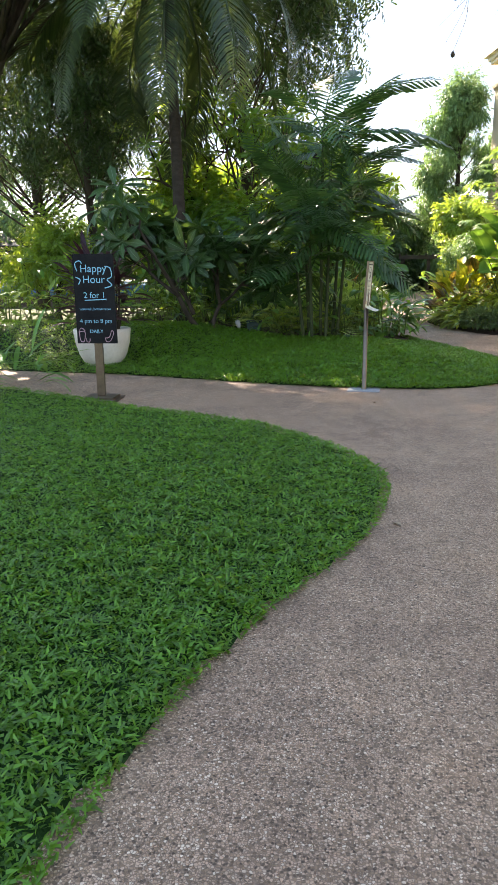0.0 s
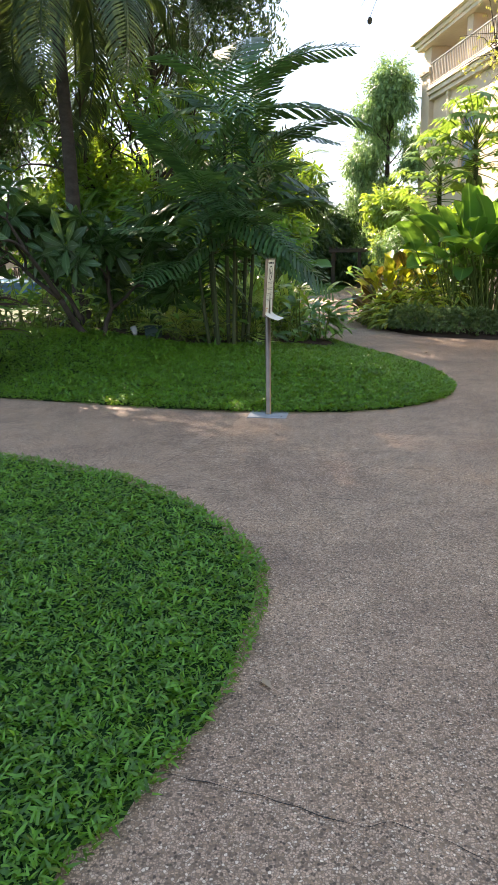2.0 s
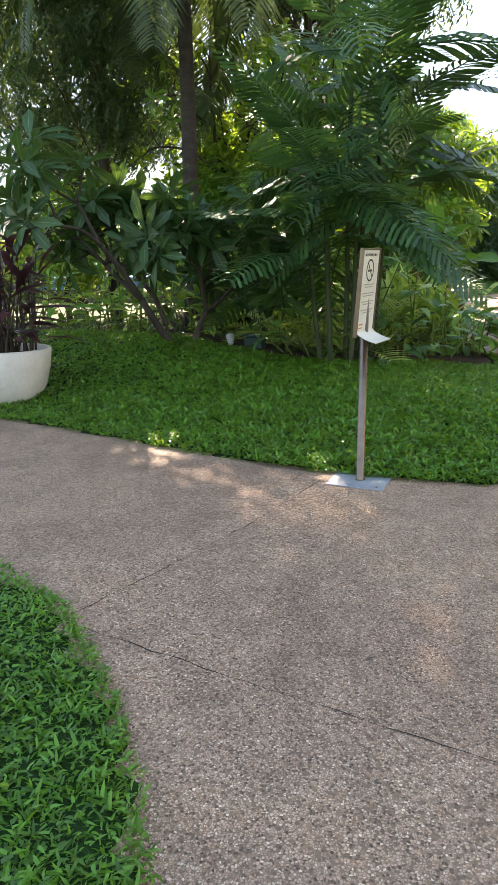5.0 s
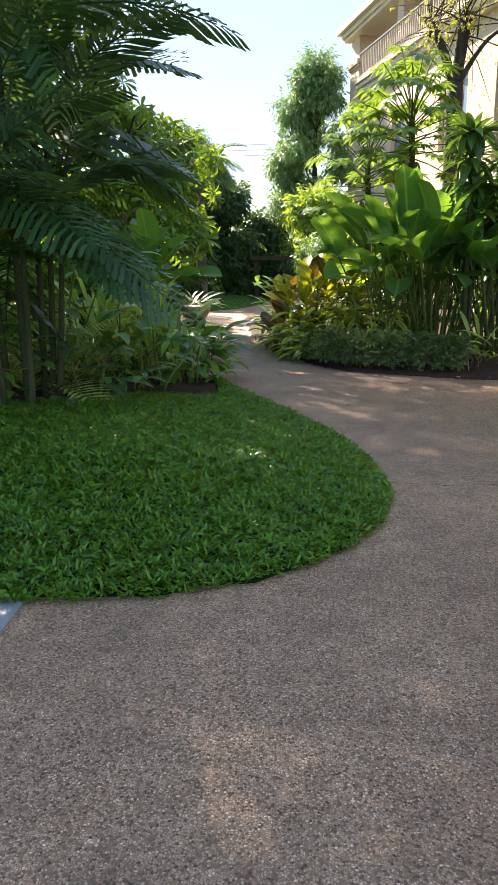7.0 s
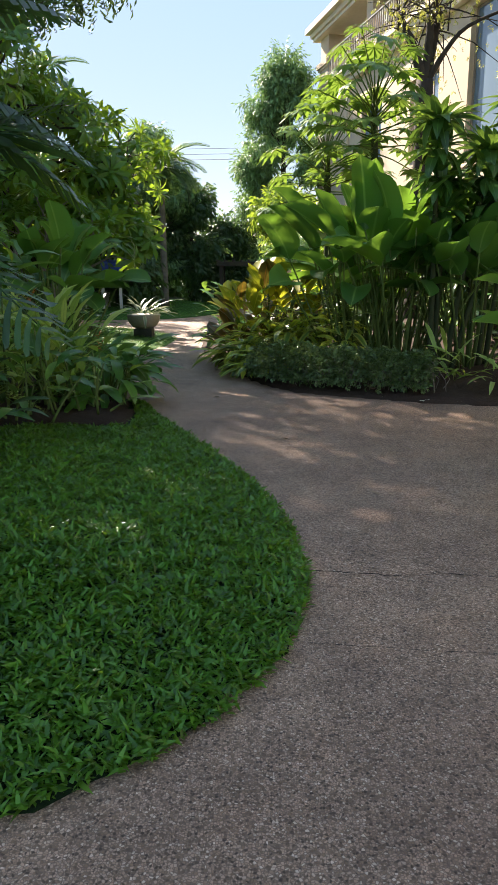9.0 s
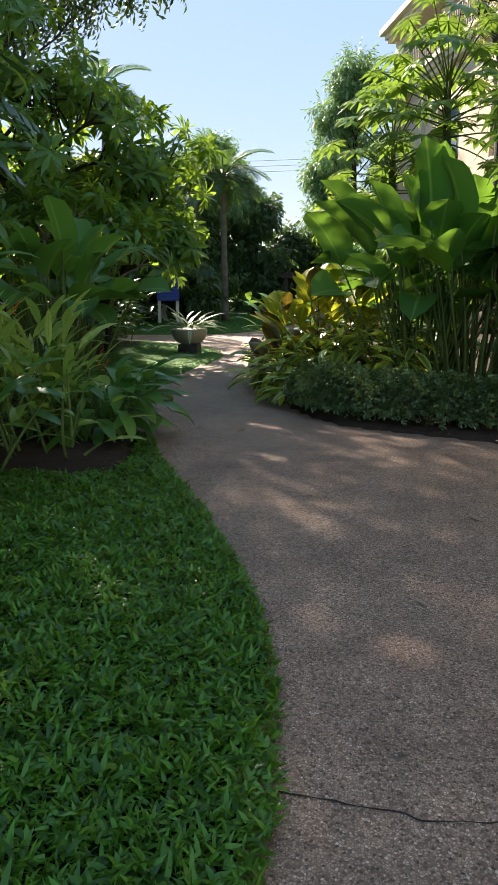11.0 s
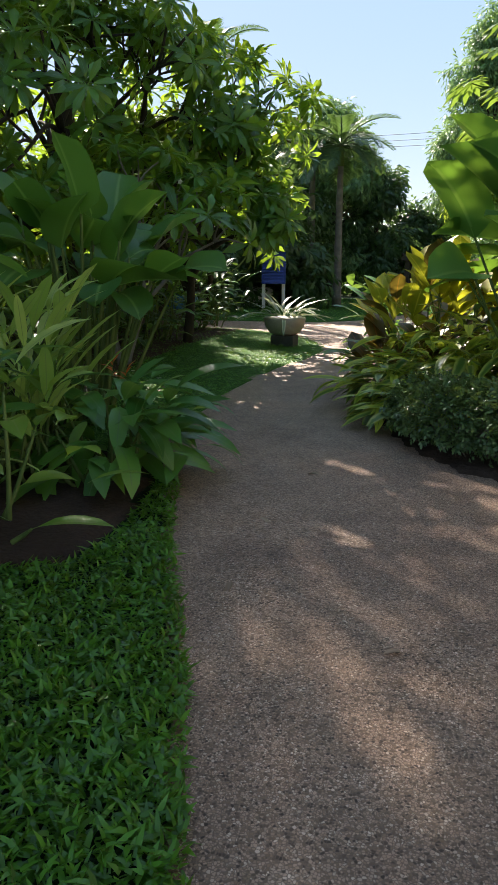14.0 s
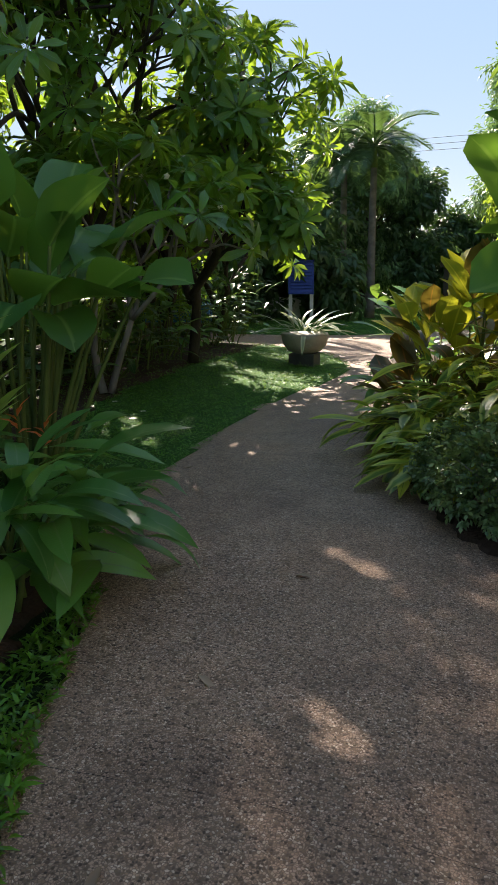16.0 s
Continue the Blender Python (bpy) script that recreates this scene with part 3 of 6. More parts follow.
def strip(name, line, width, label, parent=None):
    """A thin dark joint or crack along a line on the path."""
    p = smooth_line(line, 14)
    jitter = 0.03 if "crack" in name else 0.012
    p = p + np.array([(noise.noise((x * 9, y * 9, 2.0)) * jitter, noise.noise((x * 9, y * 9, 8.0)) * jitter) for x, y in p])
    t = np.gradient(p, axis=0)
    nrm = np.stack([-t[:, 1], t[:, 0]], 1) / np.linalg.norm(t, axis=1, keepdims=True)
    w = width * np.array([0.25 + 1.5 * abs(noise.noise((x * 8, y * 8, 3.0))) for x, y in p])[:, None]
    v = np.concatenate([np.column_stack([p - nrm * w, np.full(len(p), 0.0035)]), np.column_stack([p + nrm * w, np.full(len(p), 0.0035)])])
    n = len(p)
    f = [(i, i + 1, n + i + 1, n + i) for i in range(n - 1)]
    return tagged(new(name, mesh_of(name, Tpl(v, f, np.zeros((2 * n, 2))), M_CRACK)), label, "crack", kind="structure")


strip("path_crack", [(-0.48, 3.16), (-0.2, 3.12), (0.06, 3.08), (0.22, 3.02), (0.38, 3.03), (0.62, 2.95), (0.95, 2.98)], 0.002, "crack across the pebble path")
strip("path_joint", [(-1.31, 5.96), (-1.0, 7.2), (-0.86, 8.1)], 0.0028, "straight joint across the pebble path")
strip("path_joint", [(-1.2, 5.88), (-0.5, 5.78), (0.4, 5.67), (1.5, 5.58), (3.5, 5.4)], 0.0028, "straight joint across the pebble path")
strip("path_crack", [(1.36, 10.12), (1.55, 10.11), (1.7, 10.08), (1.82, 10.06), (1.95, 10.09), (2.2, 10.08), (2.6, 10.04), (3.3, 10.0)], 0.0045, "dark crack across the pebble path")
strip("path_joint", [(1.38, 9.43), (1.9, 9.38), (2.6, 9.36), (3.3, 9.34)], 0.003, "straight joint across the pebble path")
strip("path_joint", [(0.25, 13.55), (0.9, 13.62), (1.5, 13.6)], 0.0012, "faint joint across the pebble path")

strip("path_crack", [(-0.3, 4.9), (0.22, 4.96), (0.66, 5.1), (1.2, 5.2)], 0.0012, "hairline crack across the pebble path")

# ---------------------------------------------------------------- the building
BLD = Matrix.Translation((3.3, 42.0, 0)) @ Matrix.Rotation(math.atan2(-0.964, 0.266), 4, "Z")   # x along the facade, y into the building


def building():
    """Three storeys in cream render: a corner pier, a ledge under a railed loggia and a wide cornice."""
    b = thing("apartment_building", BLD, "cream rendered building with a railed loggia and wide cornice", "building")
    part("pier", mesh_of("pier", boxes([(0, 0, 0, 1.1, 1.1, 10.4), (-0.12, -0.12, 10.4, 1.22, 1.2, 10.62), (-0.06, -0.06, 10.3, 1.16, 1.15, 10.4), (0.04, 0.04, 10.62, 1.06, 1.06, 11.6)]), M_WALL, False), b)
    holes = [(4.6, 6.6, 5.4, 7.8), (9.0, 11.0, 5.4, 7.8), (12.8, 20.0, 4.6, 8.9), (4.6, 6.6, 1.2, 3.6), (9.0, 11.0, 1.2, 3.6), (23.0, 26.0, 4.6, 8.9)]
    ys, top = 0.25, 9.3
    solid = []
    x = 1.1
    for x0, x1 in ((4.6, 6.6), (9.0, 11.0), (12.8, 20.0), (23.0, 26.0)):
        solid.append((x, ys, 0, x0, ys + 0.4, top))
        rows = sorted((h[2], h[3]) for h in holes if h[0] == x0)
        z = 0
        for z0, z1 in rows:
            solid.append((x0, ys, z, x1, ys + 0.4, z0))
            z = z1
        solid.append((x0, ys, z, x1, ys + 0.4, top))
        x = x1
    solid.append((x, ys, 0, 34, ys + 0.4, top))
    part("wall", mesh_of("wall", boxes(solid), M_WALL, False), b)
    part("side_wall", mesh_of("side_wall", boxes([(0.02, 1.1, 0, 0.4, 14, 12.0)]), M_WALL, False), b)
    part("ledge", mesh_of("ledge", boxes([(1.1, -0.1, 9.3, 34, 2.6, 9.5), (1.1, 0.02, 9.1, 34, 0.24, 9.3), (1.1, -0.2, 9.5, 34, 2.6, 9.66)]), M_TRIM, False), b)
    part("loggia_wall", mesh_of("loggia_wall", boxes([(1.1, 2.3, 9.6, 34, 2.6, 12.0), (0.4, 0.3, 10.6, 1.0, 2.3, 12.0)]), M_WALL, False), b)
    part("cornice", mesh_of("cornice", boxes([(-0.35, -0.35, 11.75, 34, 14, 11.95), (-0.55, -0.55, 11.95, 34, 14, 12.2), (-0.25, -0.25, 11.6, 34, 3, 11.75)]), M_TRIM, False), b)
    part("parapet", mesh_of("parapet", boxes([(0.3, 0.5, 12.2, 34, 14, 12.9)]), M_WALL, False), b)
    part("bracket", mesh_of("bracket", lathe([(0.16, 10.62), (0.34, 10.8), (0.4, 11.1), (0.28, 11.5), (0.36, 11.6)], 14).moved(pose(0.5, 0.5, 0)), M_TRIM), b)
    bar = mesh_of("baluster", boxes([(-0.018, -0.018, 9.66, 0.018, 0.018, 10.72)]), M_IRON, False)
    for i in range(90):
        part("baluster", bar, b, m=pose(1.25 + i * 0.19, 0.0, 0))
    part("handrail", mesh_of("handrail", boxes([(1.1, -0.04, 10.72, 34, 0.04, 10.79), (1.1, -0.03, 9.8, 34, 0.03, 9.84)]), M_IRON, False), b)
    post = mesh_of("loggia_post", boxes([(-0.3, 0.0, 9.66, 0.3, 0.6, 11.7)]), M_WALL, False)
    for x in (5.6, 10.6, 15.6, 20.6):
        part("loggia_post", post, b, m=pose(x, 0.05, 0))
    pil = mesh_of("downpipe", boxes([(-0.06, 0.12, 0, 0.06, 0.24, 9.1), (-0.12, 0.08, 8.9, 0.12, 0.24, 9.12)]), M_TRIM, False)
    part("downpipe", pil, b, m=pose(3.2, 0, 0))
    for x0, x1, z0, z1 in holes:
        w = part("window", mesh_of("window", boxes([(x0, ys + 0.16, z0, x1, ys + 0.24, z0 + 0.08), (x0, ys + 0.16, z1 - 0.08, x1, ys + 0.24, z1), (x0, ys + 0.16, z0, x0 + 0.08, ys + 0.24, z1), (x1 - 0.08, ys + 0.16, z0, x1, ys + 0.24, z1)] +
                                                   [(x0 + (x1 - x0) * k / 3 - 0.03, ys + 0.17, z0, x0 + (x1 - x0) * k / 3 + 0.03, ys + 0.23, z1) for k in (1, 2)]), M_FRAME, False), b)
        part("pane", mesh_of("pane", boxes([(x0 + 0.06, ys + 0.19, z0 + 0.06, x1 - 0.06, ys + 0.21, z1 - 0.06)]), M_GLASS, False), w)
        part("sill", mesh_of("sill", boxes([(x0 - 0.1, ys - 0.1, z0 - 0.1, x1 + 0.1, ys + 0.02, z0)]), M_TRIM, False), w)
    part("inner_wall", mesh_of("inner_wall", boxes([(0.4, 4.5, 0, 34, 4.8, 11.6)]), M_WALL, False), b)


building()

# ---------------------------------------------------------------- plants
def rosette(n, length, width, lift0, lift1, droop, rng, fold=0.2, sharp=0.6, fat=0.7, seg=4):
    out = []
    for i in range(n):
        q = i / n
        lf = leaf(length * rng.uniform(0.7, 1.1), width * rng.uniform(0.8, 1.1), seg, droop * rng.uniform(0.6, 1.3), fold, fat, sharp, stalk=length * 0.15)
        out.append(lf.moved(rot(i * 137.5 + rng.uniform(-12, 12), lift0 + (lift1 - lift0) * q + rng.uniform(-10, 10), rng.uniform(-15, 15), (0, 0, 0.012 * i * length))))
    return joined(out)


def limbs(rng, root, way, length, radius, depth, spread, tips, out, bend=0.25, first=None):
    """Grows forking limbs; collects the tips and the limb meshes."""
    root, way = np.array(root, float), np.array(way, float)
    way /= np.linalg.norm(way)
    mid = root + way * length * 0.5 + rng.normal(0, bend * length * 0.25, 3)
    end = root + way * length + rng.normal(0, bend * length * 0.2, 3)
    out.append(tube([root, mid, end], [radius, radius * 0.85, radius * 0.7], 7, 3))
    if depth == 0:
        tips.append((end, end - mid))
        return
    kids = 3 if rng.random() < 0.5 else 2
    a0 = rng.uniform(0, 2 * math.pi)
    for k in range(kids):
        a = a0 + 2 * math.pi * k / kids + rng.uniform(-0.4, 0.4)
        side = np.cross(way, (math.cos(a), math.sin(a), 0.3))
        limbs(rng, end, way + side * spread + (0, 0, 0.12), length * rng.uniform(0.65, 0.9), radius * 0.66, depth - 1, spread, tips, out, bend)


def frangipani(at, seed, stems, label, mat=None, bark=None, size=1.0, leaf_len=0.30, depth=3, spread=0.85, extra=0, flowers=0, group="frangipani trees"):
    """Candelabra limbs, each tip with a whorl of long leaves."""
    rng = np.random.default_rng(seed)
    t = thing("frangipani_tree", Matrix.Translation(at), label, "tree", group)
    tips = []
    for root, way, ln, rad in stems:
        out = []
        limbs(rng, root, way, ln * size, rad, depth, spread, tips, out)
        part("trunk", mesh_of("trunk", joined(out), bark or M_BARK_D), t)
    ros = [rosette(15, leaf_len * 1.1, leaf_len * 0.31, 58, -34, 0.85, rng, sharp=0.5, fat=0.9, seg=3) for _ in range(3)]
    pos = np.array([p for p, _ in tips])
    way = np.array([w for _, w in tips])
    if extra:
        k = rng.integers(0, len(pos), extra)
        pos = np.concatenate([pos, pos[k] + rng.normal(0, 0.22 * size, (extra, 3))])
        way = np.concatenate([way, way[k] + rng.normal(0, 0.15, (extra, 3))])
    for q in range(3):
        sel = np.arange(len(pos)) % 3 == q
        up = way[sel] / np.linalg.norm(way[sel], axis=1, keepdims=True) + (0, 0, 0.5)
        m = frames_at(pos[sel], up, rng.uniform(0, 6.28, sel.sum()), rng.uniform(0.8, 1.2, sel.sum()))
        m = m @ np.array(Matrix.Rotation(-math.pi / 2, 4, "X"))
        part("crown", scattered("crown", ros[q], m, mat or M_FRANGI), t)
    if flowers:
        petal = joined([leaf(0.035, 0.03, 2, 0.3, 0.1, 0.8, 0.4).moved(rot(72 * i, 25)) for i in range(5)])
        k = rng.integers(0, len(pos), flowers * 6)
        m = frames_at(pos[k] + rng.normal(0, 0.05, (len(k), 3)) + (0, 0, 0.10), rng.normal(0, 1, (len(k), 3)), rng.uniform(0, 6, len(k)), 1.0)
        part("blossom", scattered("blossom", petal, m, M_PETAL), t, "cream blossoms")
    return t


def frond(length, leaflets, ll, lw, arch, hang, vee, rng, seg=2, jag=False, base=0.12, stem=0.018):
    """A feather frond along +y: a rachis that arches down, with leaflets on both sides."""
    s = np.linspace(0, 1, 12)
    ang = -arch * s
    y = np.concatenate([[0], np.cumsum(np.cos(ang[1:]) * length / 11)])
    z = np.concatenate([[0], np.cumsum(np.sin(ang[1:]) * length / 11)])
    out = [tube(np.column_stack([0 * y, y, z])[::2], [stem, stem * 0.75, stem * 0.25], 5, 1)]
    for i in range(leaflets):
        q = base + (1 - base) * (i + 0.5) / leaflets
        yy, zz, aa = np.interp(q, s, y), np.interp(q, s, z), np.interp(q, s, ang)
        k = math.sin(math.pi * (0.12 + 0.83 * q)) ** 0.7
        for side in (-1, 1):
            n = seg
            L, w = ll * k * rng.uniform(0.85, 1.1), lw * (0.6 + 0.4 * k)
            sweep = radians(52 - 25 * q) if not jag else radians(38 - 12 * q)
            d0 = np.array([side * math.cos(sweep), math.sin(sweep) * math.cos(aa), math.sin(sweep) * math.sin(aa) + vee])
            d0 /= np.linalg.norm(d0)
            cur, v, uv = np.array([0, yy, zz]), [], []
            ww = [0.35, 1.0, 0.08] if not jag else [0.3, 0.9, 1.0]
            if n == 3:
                ww = [0.3, 1.0, 0.9, 0.05]
            for j in range(n + 1):
                across = np.array([0, math.cos(aa), math.sin(aa)]) * w / 2 * ww[j]
                v += [cur - across, cur + across]
                uv += [(0, j / n), (1, j / n)]
                d = d0 + np.array([0, 0, -hang * (j + rng.uniform(0, .4)) / n])
                cur = cur + d / np.linalg.norm(d) * L / n
            f = [(2 * j, 2 * j + 1, 2 * j + 3, 2 * j + 2) for j in range(n)]
            if jag:
                v.append(v[-1] * 0.65 + v[-2] * 0.35 + d0 * L * 0.16)
                uv.append((0.6, 1))
                f.append((2 * n, 2 * n + 1, 2 * n + 2))
            out.append(Tpl(v, f, uv))
    return joined(out)


def crown_cloud(rng, centres, radii, per, leaf_t, size, droop=0.2):
    """Leaves gathered on the outside of many clumps."""
    mats = []
    for c, r in zip(centres, radii):
        d = rng.normal(0, 1, (per, 3))
        d /= np.linalg.norm(d, axis=1, keepdims=True)
        p = np.array(c) + d * np.array([1, 1, 0.75]) * r * rng.uniform(0.45, 1.08, (per, 1))
        way = d + rng.normal(0, 0.5, (per, 3)) + (0, 0, -droop)
        mats.append(frames_at(p, way, rng.uniform(-1, 1, per), size * rng.uniform(0.7, 1.3, per)))
    return np.concatenate(mats)


def sprig(n, length, ll, lw, rng, hang=0.0):
    """A twig's end with small leaves on both sides."""
    out = []
    for i in range(n):
        q = (i + 1) / n
        a = 55 * (1 if i % 2 else -1) * (1 - 0.5 * q)
        l = leaf(ll * rng.uniform(.8, 1.2), lw, 2, 0.4 + hang, 0.15, 0.6, 0.7)
        out.append(l.moved(rot(a + rng.uniform(-15, 15), rng.uniform(-25, 25) - 30 * hang, rng.uniform(-30, 30), (0, length * q, -hang * length * q * q * 0.5))))
    return joined(out)


def broad_tree(name, at, height, spread, seed, mat, label, clumps=26, per=120, ll=0.16, lw=0.05, hang=0.2, trunk=0.16, low=0.3, bark=None, group="", lean=(0, 0), squash=1.0, category="tree"):
    """A tapered trunk, limbs to each clump, and a crown of clumps with gaps between."""
    rng = np.random.default_rng(seed)
    t = thing(name, Matrix.Translation(at), label, category, group)
    top = np.array([lean[0], lean[1], height * 0.75])
    part("trunk", mesh_of("trunk", tube([(0, 0, -0.1), (top[0] * .2 + rng.normal(0, .1), top[1] * .2, height * 0.25), (top[0] * .6, top[1] * .6 + rng.normal(0, .15), height * 0.5), top], [trunk * 1.25, trunk, trunk * .7, trunk * .25], 10, 4, 0.04, rng), bark or M_BARK_D), t)
    cs, rs, arms = [], [], []
    for i in range(clumps):
        q = rng.uniform(0, 1)
        z = height * (low + (0.97 - low) * q)
        r = spread * math.sin(math.pi * min(0.97, 0.18 + 0.75 * q)) * math.sqrt(rng.uniform(0.08, 1))
        a = rng.uniform(0, 2 * math.pi)
        c = np.array([math.cos(a) * r + lean[0] * q, math.sin(a) * r * squash + lean[1] * q, z])
        cs.append(c)
        rs.append(spread * rng.uniform(0.2, 0.36))
        zz = max(height * 0.15, z - r * 0.8)
        s0 = np.array([top[0] * zz / height, top[1] * zz / height, zz * 0.9])
        arms.append(tube([s0, (s0 + c) / 2 + rng.normal(0, 0.1, 3) - (0, 0, 0.05 * r), c], [trunk * 0.22, trunk * 0.13, 0.01], 5, 2))
    part("limb", mesh_of("limb", joined(arms), bark or M_BARK_D), t)
    sp = sprig(7, ll * 2.2, ll, lw, rng, hang)
    part("crown", scattered("crown", sp, crown_cloud(rng, cs, rs, per, sp, 1.0, hang), mat), t)
    return t


def leafy_plant(name, at, seed, label, mat, n, stem_h, ll, lw, category, group="", stems=True, droop=0.9, lift=(70, 15), reach=0.25, spray=0.25, stem_mat=None, bloom=0, fat=0.6, sharp=0.7, stripes=0, seg=5, parts=True, wave=0.0, mat2=None):
    """A clump of leaning stems with lance leaves; every leaf is a piece of its own."""
    rng = np.random.default_rng(seed)
    t = thing(name, Matrix.Translation(at), label, category, group)
    forms = [leaf(ll * k, lw * k2, seg, droop * k3, 0.22, fat, sharp, stalk=ll * 0.12, wave=wave) for k, k2, k3 in ((1, 1, 1), (0.85, 1.05, 1.35), (1.12, 0.92, 0.65))]
    meshes = [mesh_of("leaf", q, mat) for q in forms]
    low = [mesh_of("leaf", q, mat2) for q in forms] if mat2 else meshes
    sticks, loose = [], [[], [], []]
    for i in range(n):
        a = rng.uniform(0, 2 * math.pi)
        r = reach * math.sqrt(rng.uniform(0, 1))
        foot = np.array([math.cos(a) * r, math.sin(a) * r, -0.02])
        lean = foot * spray / max(reach, .01) + rng.normal(0, 0.06, 3)
        h = stem_h * rng.uniform(0.14, 1.05)
        tip = foot + (lean[0], lean[1], h)
        if stems and (i % 5 == 0):
            sticks.append(tube([foot, foot * 0.6 + tip * 0.4 + rng.normal(0, .02, 3), tip], [0.013, 0.011, 0.006], 5, 2))
        az = math.degrees(math.atan2(-lean[0], lean[1])) + rng.uniform(-70, 70)
        up = lift[1] + (lift[0] - lift[1]) * rng.uniform(0, 1) * (h / stem_h)
        m = rot(az, up, rng.uniform(-25, 25), tip, rng.uniform(0.75, 1.15))
        if parts:
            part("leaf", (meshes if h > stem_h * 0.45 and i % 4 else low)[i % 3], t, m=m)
        else:
            loose[i % 3].append(np.array(m))
    if not parts:
        for q in range(3):
            if loose[q]:
                part("foliage", scattered("foliage", forms[q], loose[q], mat), t)
    if sticks:
        for q in sticks:
            part("stem", mesh_of("stem", q, stem_mat or M_STEM), t)
    for i in range(bloom):
        a = rng.uniform(0, 6.28)
        bl = joined([leaf(0.10, 0.028, 2, 0.3, 0.5).moved(rot(60 * k, 15 + 9 * k, 0, (0, 0, 0.02 * k))) for k in range(6)])
        part("flower", mesh_of("flower", bl, M_ORANGE), t, "orange-red flower head", Matrix.Translation((math.cos(a) * reach * .9, math.sin(a) * reach * .9, stem_h * rng.uniform(0.7, 1.15))))
    return t


# the tall palms in front
def coconut_palm(at):
    rng = np.random.default_rng(11)
    t = thing("coconut_palm", Matrix.Translation(at), "tall coconut palm with drooping fronds and dark trunk", "palm")
    part("trunk", mesh_of("trunk", tube([(0.1, -0.1, -0.1), (0.04, 0.0, 1.5), (-0.05, 0.2, 3.4), (-0.2, 0.45, 5.6), (-0.25, 0.6, 7.2)], [0.19, 0.14, 0.12, 0.11, 0.10], 14, 6, 0.03, rng), M_BARK_COCO), t)
    head = (-0.25, 0.6, 7.25)
    fr = [mesh_of("frond", frond(4.3, 62, 0.95, 0.055, ar, hg, 0.1, rng, 3, base=0.2, stem=0.035), M_COCO) for ar, hg in ((1.7, 1.3), (2.1, 1.6), (1.3, 1.0))]
    for i in range(20):
        part("frond", fr[i % 3], t, m=rot(i * 137.5 + 20, 62 - 5.2 * i + rng.uniform(-6, 6), rng.uniform(-12, 12), head, rng.uniform(0.85, 1.1)))
    nut = mesh_of("coconut", lathe([(0.0, -0.14), (0.09, -0.1), (0.12, 0), (0.09, 0.1), (0.0, 0.14)], 10), M_STEM)
    for i in range(6):
        part("coconut", nut, t, m=Matrix.Translation((head[0] + 0.28 * math.cos(i), head[1] + 0.28 * math.sin(i), head[2] - 0.28 - 0.06 * (i % 2))))


coconut_palm((-5.1, 14.6, 0.25))


def clump_palm(at):
    """Thin stems in a clump, each with broad-leafleted fronds that end in ragged tips."""
    rng = np.random.default_rng(23)
    t = thing("clumping_palm", Matrix.Translation(at), "clumping feather palm with broad dark ragged leaflets", "palm")
    fr = [mesh_of("frond", frond(1.75, 17, 0.50, 0.062, ar, hg, 0.05, rng, 2, True, 0.18, 0.016), M_PALM) for ar, hg in ((0.9, 0.9), (1.5, 1.2), (0.5, 0.7))]
    for i, (x, y, h) in enumerate(((0.0, 0.0, 3.2), (0.18, 0.15, 2.5), (-0.2, 0.1, 2.2), (0.1, -0.15, 1.5), (-0.25, -0.1, 1.1), (0.25, 0.1, 1.7), (0.05, 0.3, 2.9), (-0.1, -0.25, 1.9))):
        tip = (x * 1.5, y * 1.5, h)
        part("stem", mesh_of("stem", tube([(x, y, -0.05), (x * 1.3, y * 1.3, h * .5), tip], [0.030, 0.026, 0.020], 8, 4), M_STEM_D), t)
        for k in range(8):
            part("frond", fr[(i + k) % 3], t, m=rot(k * 137.5 + i * 50, 76 - 12 * k + rng.uniform(-8, 8), rng.uniform(-15, 15), tip, rng.uniform(0.75, 1.0)))
    for az, up, z, size in ((-80, 50, 3.2, 1.1), (-95, 24, 3.0, 1.15), (-70, 8, 2.2, 1.0), (-110, 0, 1.7, 0.9), (60, 30, 2.6, 1.0), (95, 10, 2.0, 0.95)):
        part("frond", fr[0], t, m=rot(az, up, 0, (0.0, 0.0, z), size))
    return t


clump_palm((-1.6, 11.5, 0.28))

# fine-leaved trees; first and last are placed, crowns above view, to block the sun
broad_tree("shade_tree", (-10.9, 14.6, 0.2), 14.0, 5.4, 31, M_FEATHER, "unseen tall tree added to shade the path, with a high fine-leaved crown", 170, 84, 0.26, 0.085, 0.5, 0.24, 0.59, group="shade trees", lean=(3.9, 0.4), squash=0.92)
broad_tree("shade_tree", (-12.4, 21.6, 0.2), 9.0, 4.4, 32, M_FEATHER, "fine-leaved tree with hanging twigs", 44, 140, 0.16, 0.045, 0.9, 0.20, 0.48, group="shade trees")
broad_tree("shade_tree", (-8.3, 17.2, 0.2), 7.0, 2.4, 34, M_FEATHER, "dark fine-leaved tree with long hanging twigs", 24, 120, 0.15, 0.045, 0.95, 0.12, 0.52, group="shade trees")
broad_tree("shade_tree", (-5.5, 22.2, 0.2), 11.8, 4.0, 33, M_FEATHER, "dark fine-leaved tree behind the palms, its high crown placed to shade the path", 46, 170, 0.17, 0.05, 0.8, 0.15, 0.60, group="shade trees")

frangipani((-3.45, 11.3, 0.28), 41, [((0, 0, -0.05), (-0.5, -0.35, 0.8), 1.1, 0.055), ((0.05, 0.05, -0.05), (0.12, 0.3, 1), 0.75, 0.042), ((-0.25, -0.12, 0.4), (-0.7, 0.1, 0.9), 0.8, 0.036)],
           "young frangipani with dark trunk and long leaves", M_FRANGI_D, M_BARK_D, 0.82, 0.36, 3, 0.8, 34)

